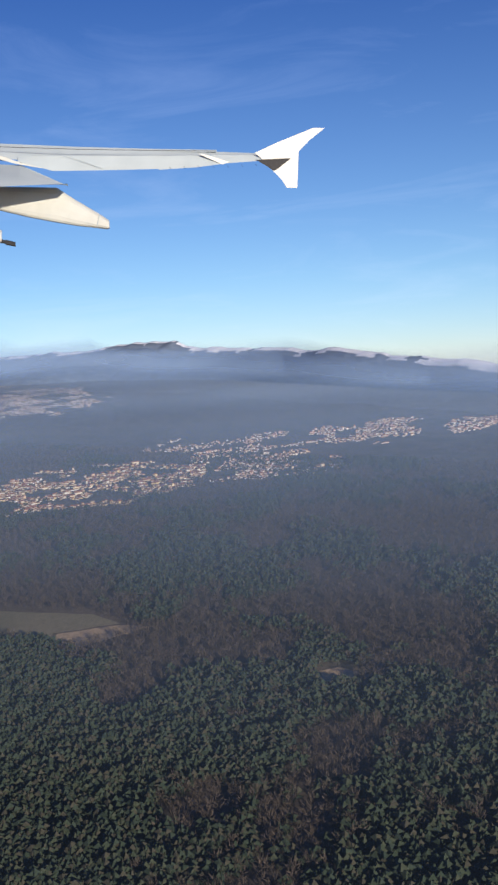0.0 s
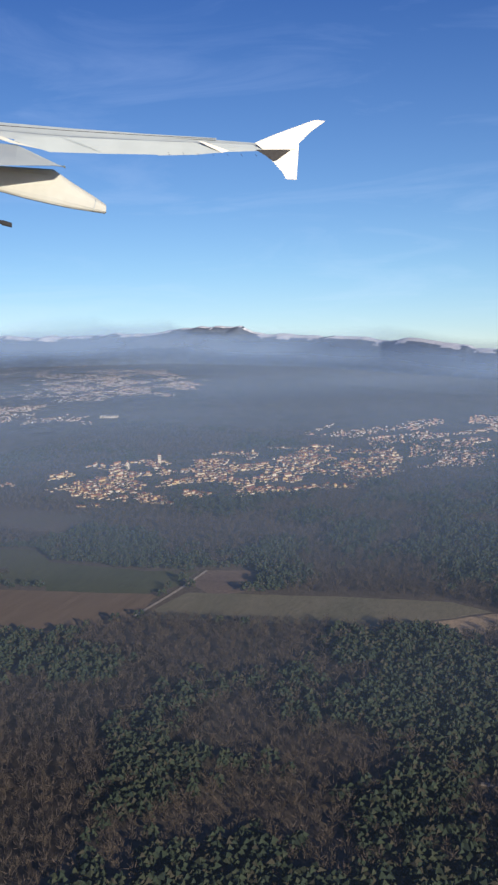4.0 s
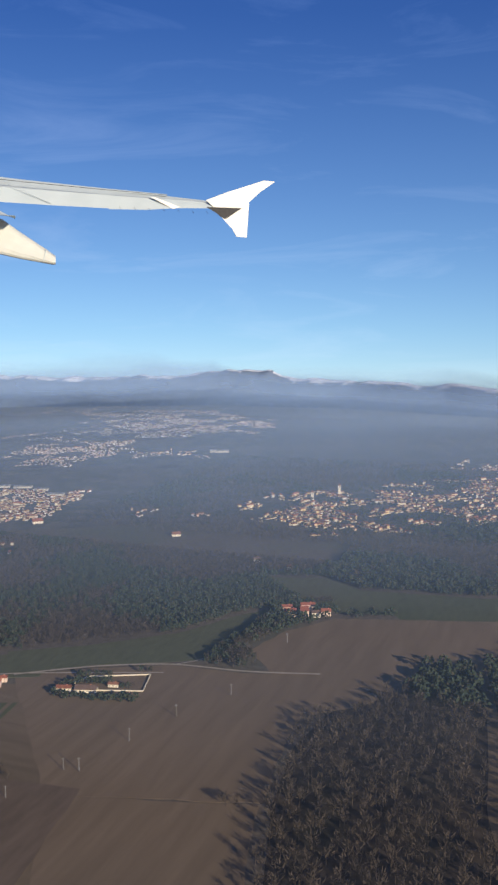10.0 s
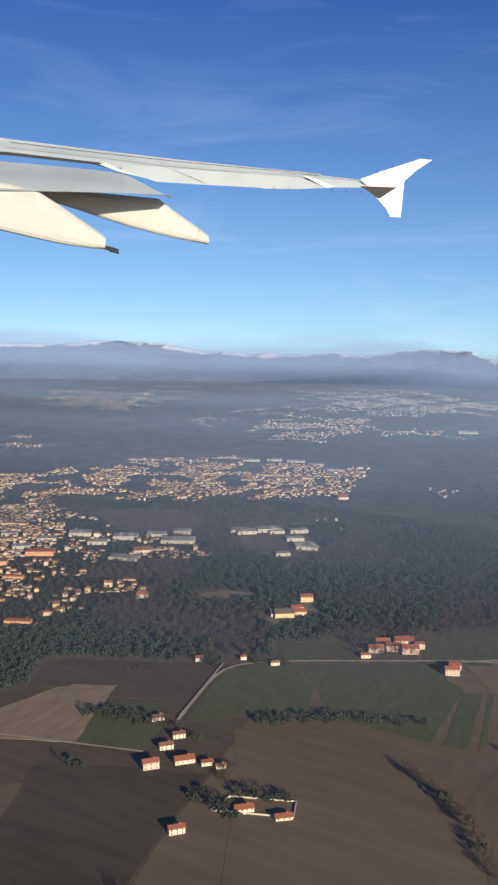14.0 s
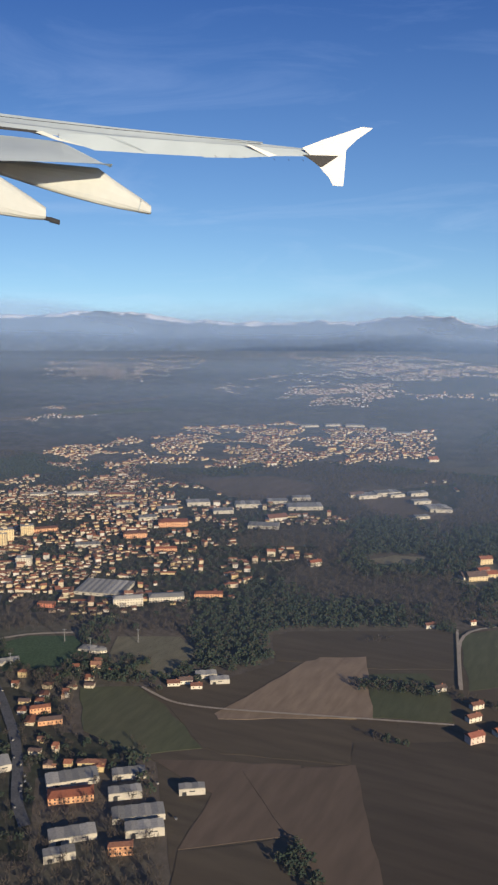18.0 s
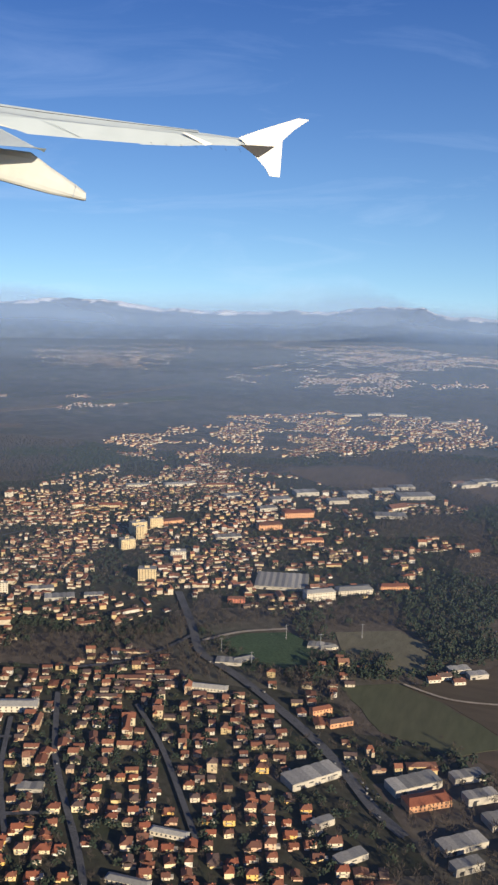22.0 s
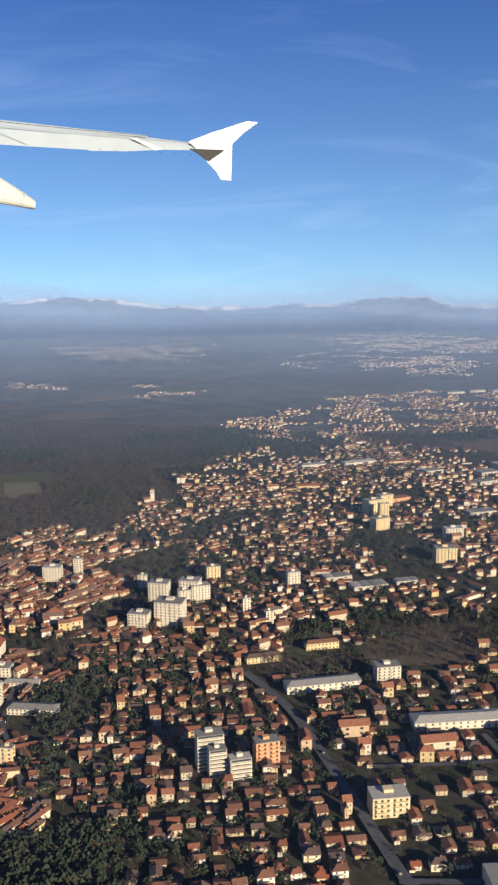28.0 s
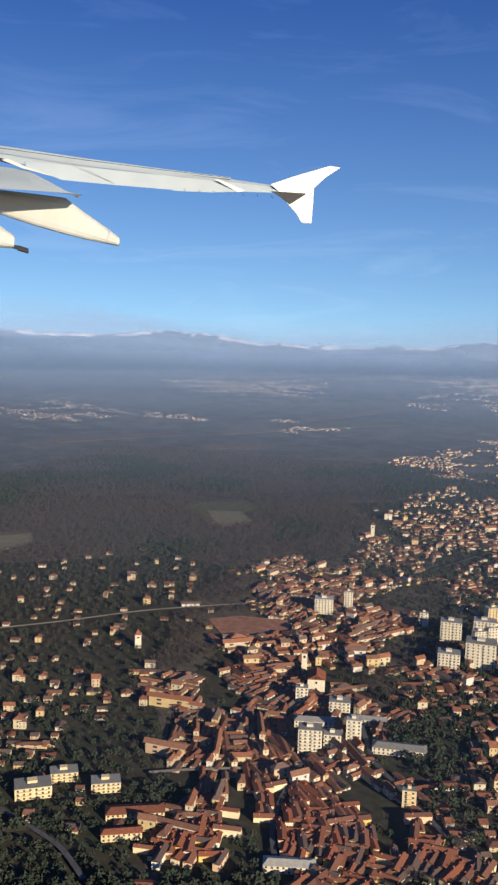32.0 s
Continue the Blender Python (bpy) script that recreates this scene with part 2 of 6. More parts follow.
M = {
    "ground": paint("woodland_floor", [(0.075, 0.064, 0.052), (0.1, 0.083, 0.066), (0.08, 0.08, 0.06)], 0.02, bump=0.4, bump_scale=0.6),
    "plough": paint("ploughed_field", [(0.12, 0.091, 0.061), (0.146, 0.108, 0.073), (0.126, 0.098, 0.067)], 0.012, bump=0.3, bump_scale=0.35, stretch=(1, 0.1, 1), turn=0.5, fine=0.12),
    "soil": paint("dark_soil_field", [(0.106, 0.082, 0.055), (0.13, 0.098, 0.066), (0.108, 0.088, 0.06)], 0.015, bump=0.3, bump_scale=0.4, stretch=(0.12, 1, 1), turn=0.3, fine=0.12),
    # leaf litter, its colour darkened to include the shade under the trees
    "litter": paint("shaded_leaf_litter", [(0.036, 0.03, 0.025), (0.05, 0.04, 0.032), (0.04, 0.036, 0.028)], 0.06, bump=0.4, bump_scale=0.6),
    "clod": paint("harrowed_field", [(0.095, 0.071, 0.052), (0.115, 0.086, 0.063), (0.1, 0.078, 0.058)], 0.03, bump=0.3, bump_scale=0.5, stretch=(1, 0.2, 1), turn=-0.4, fine=0.14),
    "loam": paint("dark_loam_field", [(0.064, 0.052, 0.037), (0.08, 0.064, 0.045), (0.068, 0.057, 0.041)], 0.02, bump=0.3, bump_scale=0.5, stretch=(0.15, 1, 1), turn=0.2, fine=0.14),
    "peat": paint("black_earth_field", [(0.054, 0.043, 0.032), (0.067, 0.054, 0.04), (0.058, 0.048, 0.035)], 0.02, bump=0.3, bump_scale=0.5, stretch=(0.15, 1, 1), turn=0.8, fine=0.14),
    "straw": paint("pale_straw_field", [(0.26, 0.2, 0.13), (0.32, 0.24, 0.155)], 0.08, bump=0.3, bump_scale=0.8),
    "tan": paint("stubble_field", [(0.175, 0.132, 0.094), (0.205, 0.154, 0.108), (0.165, 0.128, 0.094)], 0.05, bump=0.2, bump_scale=0.8, stretch=(1, 0.2, 1), fine=0.15),
    "grass": paint("winter_grass", [(0.056, 0.066, 0.036), (0.078, 0.082, 0.046), (0.08, 0.076, 0.046)], 0.025, bump=0.1, bump_scale=0.7, fine=0.14, stretch=(1, 0.25, 1), turn=0.7),
    "olive": paint("dry_meadow", [(0.13, 0.12, 0.08), (0.155, 0.138, 0.092), (0.12, 0.114, 0.076)], 0.03, bump=0.1, bump_scale=0.8, fine=0.14, stretch=(1, 0.3, 1), turn=0.3),
    "scrub": paint("scrub_land", [(0.12, 0.09, 0.07), (0.16, 0.12, 0.09)], 0.1, bump=0.5, bump_scale=1.0),
    "pitch": paint("sports_turf", [(0.045, 0.072, 0.038), (0.058, 0.085, 0.046)], 0.1, bump=0.1, bump_scale=2.0),
    "track": paint("gravel_track", [(0.26, 0.22, 0.17), (0.33, 0.28, 0.22)], 0.4, bump=0.2, bump_scale=3.0),
    "asphalt": paint("asphalt", [(0.07, 0.07, 0.074), (0.098, 0.098, 0.102)], 0.3, bump=0.1, bump_scale=4.0),
    "yard": paint("garden_ground", [(0.034, 0.038, 0.024), (0.052, 0.048, 0.036), (0.04, 0.046, 0.027)], 0.12, bump=0.3, bump_scale=0.8),
    "clay": paint("red_clay_ground", [(0.24, 0.125, 0.085), (0.28, 0.15, 0.1)], 0.1, bump=0.2, bump_scale=0.8),
    # haze near the horizon, put into a paler grey ground colour
    "foot": paint("foothill_haze_grey", [(0.1, 0.1, 0.1), (0.12, 0.118, 0.115), (0.09, 0.094, 0.09)], 0.01, bump=0.2, bump_scale=0.2, fine=0.1),
    # far ground, its colour greyed a little to stand for haze
    "plain": paint("far_plain_hazed", [(0.056, 0.056, 0.05), (0.098, 0.086, 0.078), (0.062, 0.064, 0.056), (0.12, 0.1, 0.08)], 0.035, bump=0.3, bump_scale=0.3, fine=0.2),
    "pine": paint("pine_needles", [(0.023, 0.033, 0.023), (0.029, 0.039, 0.026), (0.035, 0.042, 0.028), (0.026, 0.036, 0.027), (0.04, 0.039, 0.029)], by="island", bump=0.2, bump_scale=2.5, fine=0.2),
    "twig": paint("bare_twigs", [(0.052, 0.043, 0.037), (0.064, 0.052, 0.043), (0.046, 0.04, 0.035), (0.072, 0.057, 0.047)], by="island", fine=0.2, bump_scale=2.0),
    # woods with mild haze in the colour, paler than the near trees
    "hazed_wood": paint("distant_woods", [(0.07, 0.068, 0.066), (0.082, 0.076, 0.07), (0.06, 0.064, 0.058)], by="island", bump=0.1, bump_scale=1.0, fine=0.15),
    "wall": paint("painted_render", [(0.48, 0.39, 0.25), (0.49, 0.43, 0.32), (0.53, 0.49, 0.42), (0.47, 0.36, 0.19), (0.45, 0.33, 0.22), (0.5, 0.43, 0.3), (0.44, 0.37, 0.27)], by="island", bump_scale=1.5, fine=0.12),
    # wall colour lightened for far houses, to show through the haze sheets
    "pale_wall": paint("lightened_far_render", [(0.58, 0.47, 0.36), (0.6, 0.53, 0.44), (0.6, 0.56, 0.49), (0.54, 0.41, 0.29), (0.52, 0.35, 0.27)], by="island", bump_scale=1.5, fine=0.12),
    "roof": paint("clay_roof_tiles", [(0.19, 0.08, 0.05), (0.23, 0.1, 0.062), (0.15, 0.075, 0.054), (0.19, 0.098, 0.066), (0.125, 0.086, 0.072)], by="island", bump=0.3, bump_scale=4.0, fine=0.2),
    "house_wall": paint("house_render", [(0.68, 0.5, 0.24), (0.7, 0.58, 0.38), (0.72, 0.67, 0.56), (0.7, 0.46, 0.15), (0.64, 0.44, 0.3), (0.7, 0.58, 0.36), (0.66, 0.56, 0.42)], by="object", bump_scale=1.5, fine=0.12),
    "house_roof": paint("house_roof_tiles", [(0.18, 0.072, 0.045), (0.22, 0.092, 0.057), (0.15, 0.074, 0.053), (0.19, 0.092, 0.062), (0.115, 0.08, 0.068), (0.235, 0.085, 0.05)], by="object", bump=0.3, bump_scale=5.0, fine=0.22),
    "pale": paint("pale_concrete", [(0.36, 0.33, 0.27), (0.45, 0.41, 0.34)], 0.3, bump_scale=2.0, fine=0.1),
    "stucco": paint("cream_stucco", [(0.55, 0.49, 0.38), (0.61, 0.55, 0.44)], 0.3, bump_scale=2.0, fine=0.1),
    "yellow": paint("yellow_render", [(0.55, 0.43, 0.24), (0.62, 0.5, 0.31)], 0.4, bump_scale=2.0, fine=0.1),
    "orange": paint("orange_render", [(0.55, 0.28, 0.15), (0.62, 0.34, 0.18)], 0.4, bump_scale=2.0, fine=0.1),
    "brickred": paint("red_render", [(0.4, 0.14, 0.09), (0.48, 0.18, 0.11)], 0.4, bump_scale=2.0, fine=0.15),
    "shed_roof": paint("fibre_cement_roof", [(0.19, 0.185, 0.17), (0.25, 0.24, 0.22), (0.34, 0.325, 0.29), (0.22, 0.215, 0.2)], by="object", bump=0.2, bump_scale=3.0, fine=0.15),
    "red_tiles": paint("bright_red_tiles", [(0.2, 0.07, 0.05), (0.25, 0.095, 0.066), (0.22, 0.08, 0.057)], by="object", bump=0.2, bump_scale=4.0, fine=0.2),
    "pink": paint("pink_render", [(0.5, 0.36, 0.29), (0.58, 0.45, 0.36)], 0.4, bump_scale=2.0, fine=0.12),
    "glass": paint("window_glass", [(0.03, 0.035, 0.045), (0.05, 0.055, 0.06)], 0.5, rough=0.15, bump_scale=1.0),
    # rock tinted blue: the haze of distance is put into its colour
    "hazed_rock": paint("haze_tinted_rock", [(0.085, 0.11, 0.16), (0.11, 0.135, 0.18), (0.095, 0.12, 0.17)], 0.02, bump=0.3, bump_scale=0.1),
    "snow": paint("mountain_snow", [(0.6, 0.62, 0.68), (0.7, 0.71, 0.74)], 0.05, bump=0.3, bump_scale=0.2, fine=0.08),
    "skin": paint("wing_paint", [(0.325, 0.375, 0.405), (0.355, 0.405, 0.43)], 0.004, rough=0.35, bump_scale=0.01, fine=0.04),
    "cream": paint("fairing_paint", [(0.43, 0.445, 0.42), (0.47, 0.485, 0.455)], 0.008, rough=0.35, bump_scale=0.02, fine=0.03),
    "white": paint("white_wing_paint", [(0.62, 0.61, 0.57), (0.66, 0.65, 0.6)], 0.005, rough=0.35, bump_scale=0.02, fine=0.03),
    "dark": paint("dark_rubber_and_shade", [(0.02, 0.02, 0.022), (0.03, 0.03, 0.032)], 0.05, rough=0.6),
    "steel": paint("galvanised_steel", [(0.22, 0.22, 0.22), (0.28, 0.28, 0.28)], 0.5, rough=0.6, metal=0.3),
}


# ---- ways of making meshes ----
def solid(name, verts, faces, mats, parent=None, slots=None, label=""):
    """One mesh object from plain lists; slots: the material slot of each face."""
    me = bpy.data.meshes.new(name)
    me.from_pydata([tuple(v) for v in verts], [], faces)
    for m in mats if isinstance(mats, (list, tuple)) else [mats]:
        me.materials.append(m)
    if slots:
        me.polygons.foreach_set("material_index", slots)
    me.update()
    ob = new(name, me)
    if parent:
        ob.parent = parent
    if label:
        ob["label"] = label
    return ob


def part(name, bm, material, parent, label=""):
    me = bpy.data.meshes.new(name)
    bmesh.ops.recalc_face_normals(bm, faces=bm.faces)
    bm.to_mesh(me)
    bm.free()
    me.materials.append(material)
    ob = new(name, me)
    ob.parent = parent
    if label:
        ob["label"] = label
    return ob


def bulk(name, chunks, mats, smooth=False):
    """Joins many stamped shapes into one mesh. chunks: (verts n x v x 3, faces as rows of 3 or 4, slots)."""
    vs, loops, starts, totals, slots, base = [], [], [], [], [], 0
    at = 0
    for v, f, s in chunks:
        n, k = v.shape[0], v.shape[1]
        if n == 0:
            continue
        vs.append(v.reshape(-1, 3))
        f = np.asarray(f)
        ff = (f[None] + (base + np.arange(n) * k)[:, None, None]).reshape(-1)
        loops.append(ff)
        m = n * f.shape[0]
        starts.append(at + np.arange(m) * f.shape[1])
        totals.append(np.full(m, f.shape[1]))
        slots.append(np.tile(np.asarray(s), n))
        at += ff.size
        base += n * k
    me = bpy.data.meshes.new(name)
    vs, loops = np.concatenate(vs).astype(np.float32), np.concatenate(loops).astype(np.int32)
    starts = np.concatenate(starts).astype(np.int32)
    me.vertices.add(len(vs))
    me.vertices.foreach_set("co", vs.ravel())
    me.loops.add(len(loops))
    me.loops.foreach_set("vertex_index", loops)
    me.polygons.add(len(starts))
    me.polygons.foreach_set("loop_start", starts)
    for m in mats:
        me.materials.append(m)
    me.polygons.foreach_set("material_index", np.concatenate(slots).astype(np.int32))
    me.polygons.foreach_set("use_smooth", np.full(len(starts), smooth))
    me.update(calc_edges=True)
    me.validate()
    return new(name, me)


def stamp(shape, xy, size, tall, turn, z=0.0):
    """Places one shape (v x 3) at many spots."""
    shape = np.asarray(shape, float)
    c, s = np.cos(turn)[:, None], np.sin(turn)[:, None]
    x, y, h = shape[:, 0][None] * size[:, None], shape[:, 1][None] * size[:, None], shape[:, 2][None] * tall[:, None]
    return np.stack([x * c - y * s + xy[:, 0:1], x * s + y * c + xy[:, 1:2], h + z], -1)


def inside(xy, poly):
    """Which of the spots lie inside the outline."""
    p = np.asarray(poly, float)
    res = np.zeros(len(xy), bool)
    for (x0, y0), (x1, y1) in zip(p, np.roll(p, -1, 0)):
        if y0 != y1:
            res ^= ((y0 > xy[:, 1]) != (y1 > xy[:, 1])) & (xy[:, 0] < (x1 - x0) * (xy[:, 1] - y0) / (y1 - y0) + x0)
    return res


def near_line(xy, line, width):
    res = np.zeros(len(xy), bool)
    p = np.asarray(line, float)
    for a, b in zip(p, p[1:]):
        d = b - a
        u = np.clip(((xy - a) @ d) / (d @ d), 0, 1)
        res |= np.linalg.norm(xy - a - u[:, None] * d, axis=1) < width
    return res


def spots(x0, x1, y0, y1, step, rng, jitter=0.42):
    """An uneven scatter over a rectangle."""
    gx, gy = np.meshgrid(np.arange(x0, x1, step), np.arange(y0, y1, step))
    xy = np.stack([gx.ravel(), gy.ravel()], -1)
    return xy + rng.uniform(-jitter, jitter, xy.shape) * step


def size_at(xy):
    """How large things stand on the plan: the scale narrows across it, fitted to the camera's view."""
    return np.clip(0.3084 + 0.000253 * xy[..., 0] - 0.000037 * xy[..., 1], 0.07, 0.4)


def patchy(xy, scale, seed):
    """Smooth random patches, 0 to 1."""
    r = np.random.RandomState(seed)
    v = np.zeros(len(xy))
    for k in range(7):
        a, f = r.uniform(0, 6.28), scale * r.uniform(0.6, 1.9)
        v += np.sin((xy[:, 0] * np.cos(a) + xy[:, 1] * np.sin(a)) / f + r.uniform(0, 6.28))
    return 0.5 + v / 7


RNG = np.random.RandomState(5)


# ---- ground, fields, roads ----
def ground_sheet():
    xs = np.concatenate([[-4000, -2600, -1800], np.arange(-1300, 301, 40), [700, 1500, 3000]])
    ys = np.concatenate([[-3000, -1600, -700], np.arange(-200, 1700, 40), [2400, 3600]])
    verts = [(x, y, 0) for y in ys for x in xs]
    n = len(xs)
    faces = []
    for j in range(len(ys) - 1):
        for i in range(n - 1):
            cx, cy = (xs[i] + xs[i + 1]) / 2, (ys[j] + ys[j + 1]) / 2
            if cy < range_line(cx) + 90:
                faces.append((j * n + i, j * n + i + 1, (j + 1) * n + i + 1, (j + 1) * n + i))
    return tagged(solid("ground", verts, faces, M["ground"]), "dark brown winter plain of woods and open land", "ground", kind="structure")


def range_line(x):
    """Where the mountain foot runs, by x."""
    return float(np.interp(x, [-2000, -1519, -1019, -644, -474, -300, -100, 100, 400], [-560, 300, 800, 1000, 1010, 960, 910, 860, 780]))


def crest(x):
    """How high the skyline stands along the range."""
    z = float(np.interp(x, [-1500, -1140, -1020, -850, -640, -474, -300, -50, 300], [28, 27, 24, 18, 21, 11, 5, 2, 1]))
    for at, wide, up in ((-1020, 46, 9), (-1085, 60, 3), (-935, 60, 4), (-642, 26, 7), (-690, 50, 7), (-474, 60, 7), (-352, 70, 10), (-560, 50, 3), (-805, 70, 4), (-1180, 60, 6), (-240, 70, 4), (-1290, 60, 5)):
        z += up * math.exp(-((x - at) / wide) ** 2)
    for k, (wl, amp) in enumerate(((23.0, 1.6), (9.7, 1.0), (4.3, 0.55), (61.0, 2.0))):
        z += amp * noise.noise(Vector((x / wl, k * 3.7, 0.5)))
    return z


ground_sheet()


def distant_plain():
    """The far open land and woods, greyed for haze, in front of the mountains."""
    xs = np.arange(-1500, 320, 20.0)
    near = [(x, np.interp(x, [-1500, -1000, -760, -560, -470, 60, 320], [-80, 0, 130, 240, 320, 560, 600]) + 18 * noise.noise(Vector((x * 0.02, 1, 2)))) for x in xs]
    verts = [(x, y, 0.02) for x, y in near] + [(x, range_line(x) + 40, 0.02) for x in xs]
    n = len(xs)
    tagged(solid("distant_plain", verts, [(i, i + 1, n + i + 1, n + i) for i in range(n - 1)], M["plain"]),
           "open land and woods far out on the plain, greyed for haze", "plain", kind="structure")


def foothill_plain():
    """Plain along the foot of the mountains, paler to stand for haze."""
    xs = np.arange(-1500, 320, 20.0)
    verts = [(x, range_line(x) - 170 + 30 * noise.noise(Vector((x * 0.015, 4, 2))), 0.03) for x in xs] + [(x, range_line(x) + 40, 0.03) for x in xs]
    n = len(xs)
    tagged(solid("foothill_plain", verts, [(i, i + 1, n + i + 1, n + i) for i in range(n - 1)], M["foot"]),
           "plain at the foot of the mountains, paled to stand for haze", "plain", kind="structure")


distant_plain()
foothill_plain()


# ---- winter haze: imitated by blue-tinted, part-clear sheets over the plain, one behind the other ----
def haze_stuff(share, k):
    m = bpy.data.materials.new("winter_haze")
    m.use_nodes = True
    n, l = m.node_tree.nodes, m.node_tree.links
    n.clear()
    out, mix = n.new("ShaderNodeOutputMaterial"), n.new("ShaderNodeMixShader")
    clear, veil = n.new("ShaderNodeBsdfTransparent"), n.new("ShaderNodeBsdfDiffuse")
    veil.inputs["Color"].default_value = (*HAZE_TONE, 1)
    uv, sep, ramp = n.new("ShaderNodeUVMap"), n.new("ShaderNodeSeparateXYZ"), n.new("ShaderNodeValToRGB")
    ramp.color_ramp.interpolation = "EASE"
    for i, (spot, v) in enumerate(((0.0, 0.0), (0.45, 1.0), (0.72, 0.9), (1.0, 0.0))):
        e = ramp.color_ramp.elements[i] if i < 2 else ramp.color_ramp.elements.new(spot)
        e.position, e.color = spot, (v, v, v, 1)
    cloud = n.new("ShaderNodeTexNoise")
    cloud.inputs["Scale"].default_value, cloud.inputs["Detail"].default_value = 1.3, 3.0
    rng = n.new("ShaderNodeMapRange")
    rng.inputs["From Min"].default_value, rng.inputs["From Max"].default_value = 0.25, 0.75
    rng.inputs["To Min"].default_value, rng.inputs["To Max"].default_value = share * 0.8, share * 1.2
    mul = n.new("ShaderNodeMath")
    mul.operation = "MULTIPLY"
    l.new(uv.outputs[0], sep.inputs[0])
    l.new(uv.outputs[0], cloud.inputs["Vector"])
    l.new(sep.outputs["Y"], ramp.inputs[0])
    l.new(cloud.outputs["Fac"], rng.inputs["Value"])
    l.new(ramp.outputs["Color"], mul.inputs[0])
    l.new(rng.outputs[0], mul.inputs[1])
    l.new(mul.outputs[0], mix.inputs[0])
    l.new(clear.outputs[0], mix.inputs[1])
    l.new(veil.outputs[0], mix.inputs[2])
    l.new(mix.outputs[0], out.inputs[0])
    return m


# blue of the haze, given to the sheets as their own colour
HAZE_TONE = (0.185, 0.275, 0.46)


def haze_sheet(away, share, k):
    """One tinted sheet, its height fitted to the camera's eye, at a share of the way from the flight line to the
    mountains.
    """
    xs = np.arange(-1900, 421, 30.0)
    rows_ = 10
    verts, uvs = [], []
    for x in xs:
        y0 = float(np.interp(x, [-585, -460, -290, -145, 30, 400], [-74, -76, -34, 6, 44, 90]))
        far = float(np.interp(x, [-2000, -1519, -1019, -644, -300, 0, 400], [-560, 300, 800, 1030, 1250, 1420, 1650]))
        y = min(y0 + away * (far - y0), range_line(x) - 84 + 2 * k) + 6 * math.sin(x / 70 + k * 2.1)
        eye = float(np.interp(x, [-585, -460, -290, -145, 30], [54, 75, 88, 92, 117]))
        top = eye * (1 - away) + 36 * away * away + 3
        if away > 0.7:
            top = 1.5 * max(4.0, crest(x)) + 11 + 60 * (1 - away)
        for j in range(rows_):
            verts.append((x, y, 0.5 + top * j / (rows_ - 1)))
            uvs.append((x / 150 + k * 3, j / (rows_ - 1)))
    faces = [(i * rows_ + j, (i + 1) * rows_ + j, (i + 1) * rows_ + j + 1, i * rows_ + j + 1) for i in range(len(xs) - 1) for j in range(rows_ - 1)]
    ob = solid("haze_sheet", verts, faces, haze_stuff(share, k))
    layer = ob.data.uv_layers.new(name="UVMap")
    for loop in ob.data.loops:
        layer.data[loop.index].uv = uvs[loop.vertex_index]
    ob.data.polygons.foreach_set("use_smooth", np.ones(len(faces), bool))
    tagged(ob, "tinted see-through sheet imitating pale blue winter haze over the plain", "haze", kind="structure")


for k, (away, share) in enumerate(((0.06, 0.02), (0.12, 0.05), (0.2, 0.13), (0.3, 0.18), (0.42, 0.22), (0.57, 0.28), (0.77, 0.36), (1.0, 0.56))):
    haze_sheet(away, share, k)
FIELDS, ROADS, TOWNS, BELTS = [], [], [], []
LABELS = {"clod": "brown harrowed field between tracks", "clay": "reddish clay open ground beside the old town", "straw": "pale straw-coloured clearing at a wood edge", "peat": "almost black freshly ploughed field", "loam": "very dark brown ploughed loam field", "plough": "brown ploughed field on the plain", "soil": "dark brown bare soil field", "tan": "pale brown stubble field",
          "grass": "dull green winter grass field", "olive": "dry olive-green meadow", "scrub": "brown scrub clearing beside a track",
          "pitch": "green turf sports pitch"}


def field(kind, corners):
    """A field: a thin raised sheet with wavering margins."""
    FIELDS.append((kind, corners))
    z = 0.03 + 0.0025 * len(FIELDS)
    r = random.Random(len(FIELDS))
    edge = []
    for (x0, y0), (x1, y1) in zip(corners, corners[1:] + corners[:1]):
        ln = math.hypot(x1 - x0, y1 - y0)
        n = max(2, int(ln / 4))
        for k in range(n):
            u, w = k / n, (0 if k == 0 else r.uniform(-0.35, 0.35))
            edge.append((x0 + (x1 - x0) * u - (y1 - y0) / ln * w, y0 + (y1 - y0) * u + (x1 - x0) / ln * w))
    bm = bmesh.new()
    top = [bm.verts.new((x, y, z)) for x, y in edge]
    low = [bm.verts.new((x, y, -0.2)) for x, y in edge]
    bm.faces.new(top)
    n = len(edge)
    for k in range(n):
        bm.faces.new((top[k], low[k], low[(k + 1) % n], top[(k + 1) % n]))
    bmesh.ops.recalc_face_normals(bm, faces=bm.faces)
    me = bpy.data.meshes.new("field")
    bm.to_mesh(me)
    bm.free()
    me.materials.append(M[kind])
    tagged(new("field", me), LABELS[kind], "field", kind="structure")


def ribbon(line, width, z):
    p = [Vector(q) for q in line]
    verts = []
    for i, q in enumerate(p):
        d = (p[min(i + 1, len(p) - 1)] - p[max(i - 1, 0)]).normalized()
        s = Vector((-d.y, d.x)) * width / 2
        verts += [(*(q + s), z), (*(q - s), z)]
    return verts, [(2 * i + 1, 2 * i + 3, 2 * i + 2, 2 * i) for i in range(len(p) - 1)]


def smooth_line(line, n=6):
    """Rounds the bends of a road."""
    p = np.asarray(line, float)
    t = np.arange(len(p))
    u = np.linspace(0, len(p) - 1, (len(p) - 1) * n + 1)
    q = np.stack([np.interp(u, t, p[:, 0]), np.interp(u, t, p[:, 1])], 1)
    for _ in range(5):
        q[1:-1] = (q[:-2] + 2 * q[1:-1] + q[2:]) / 4
    return q


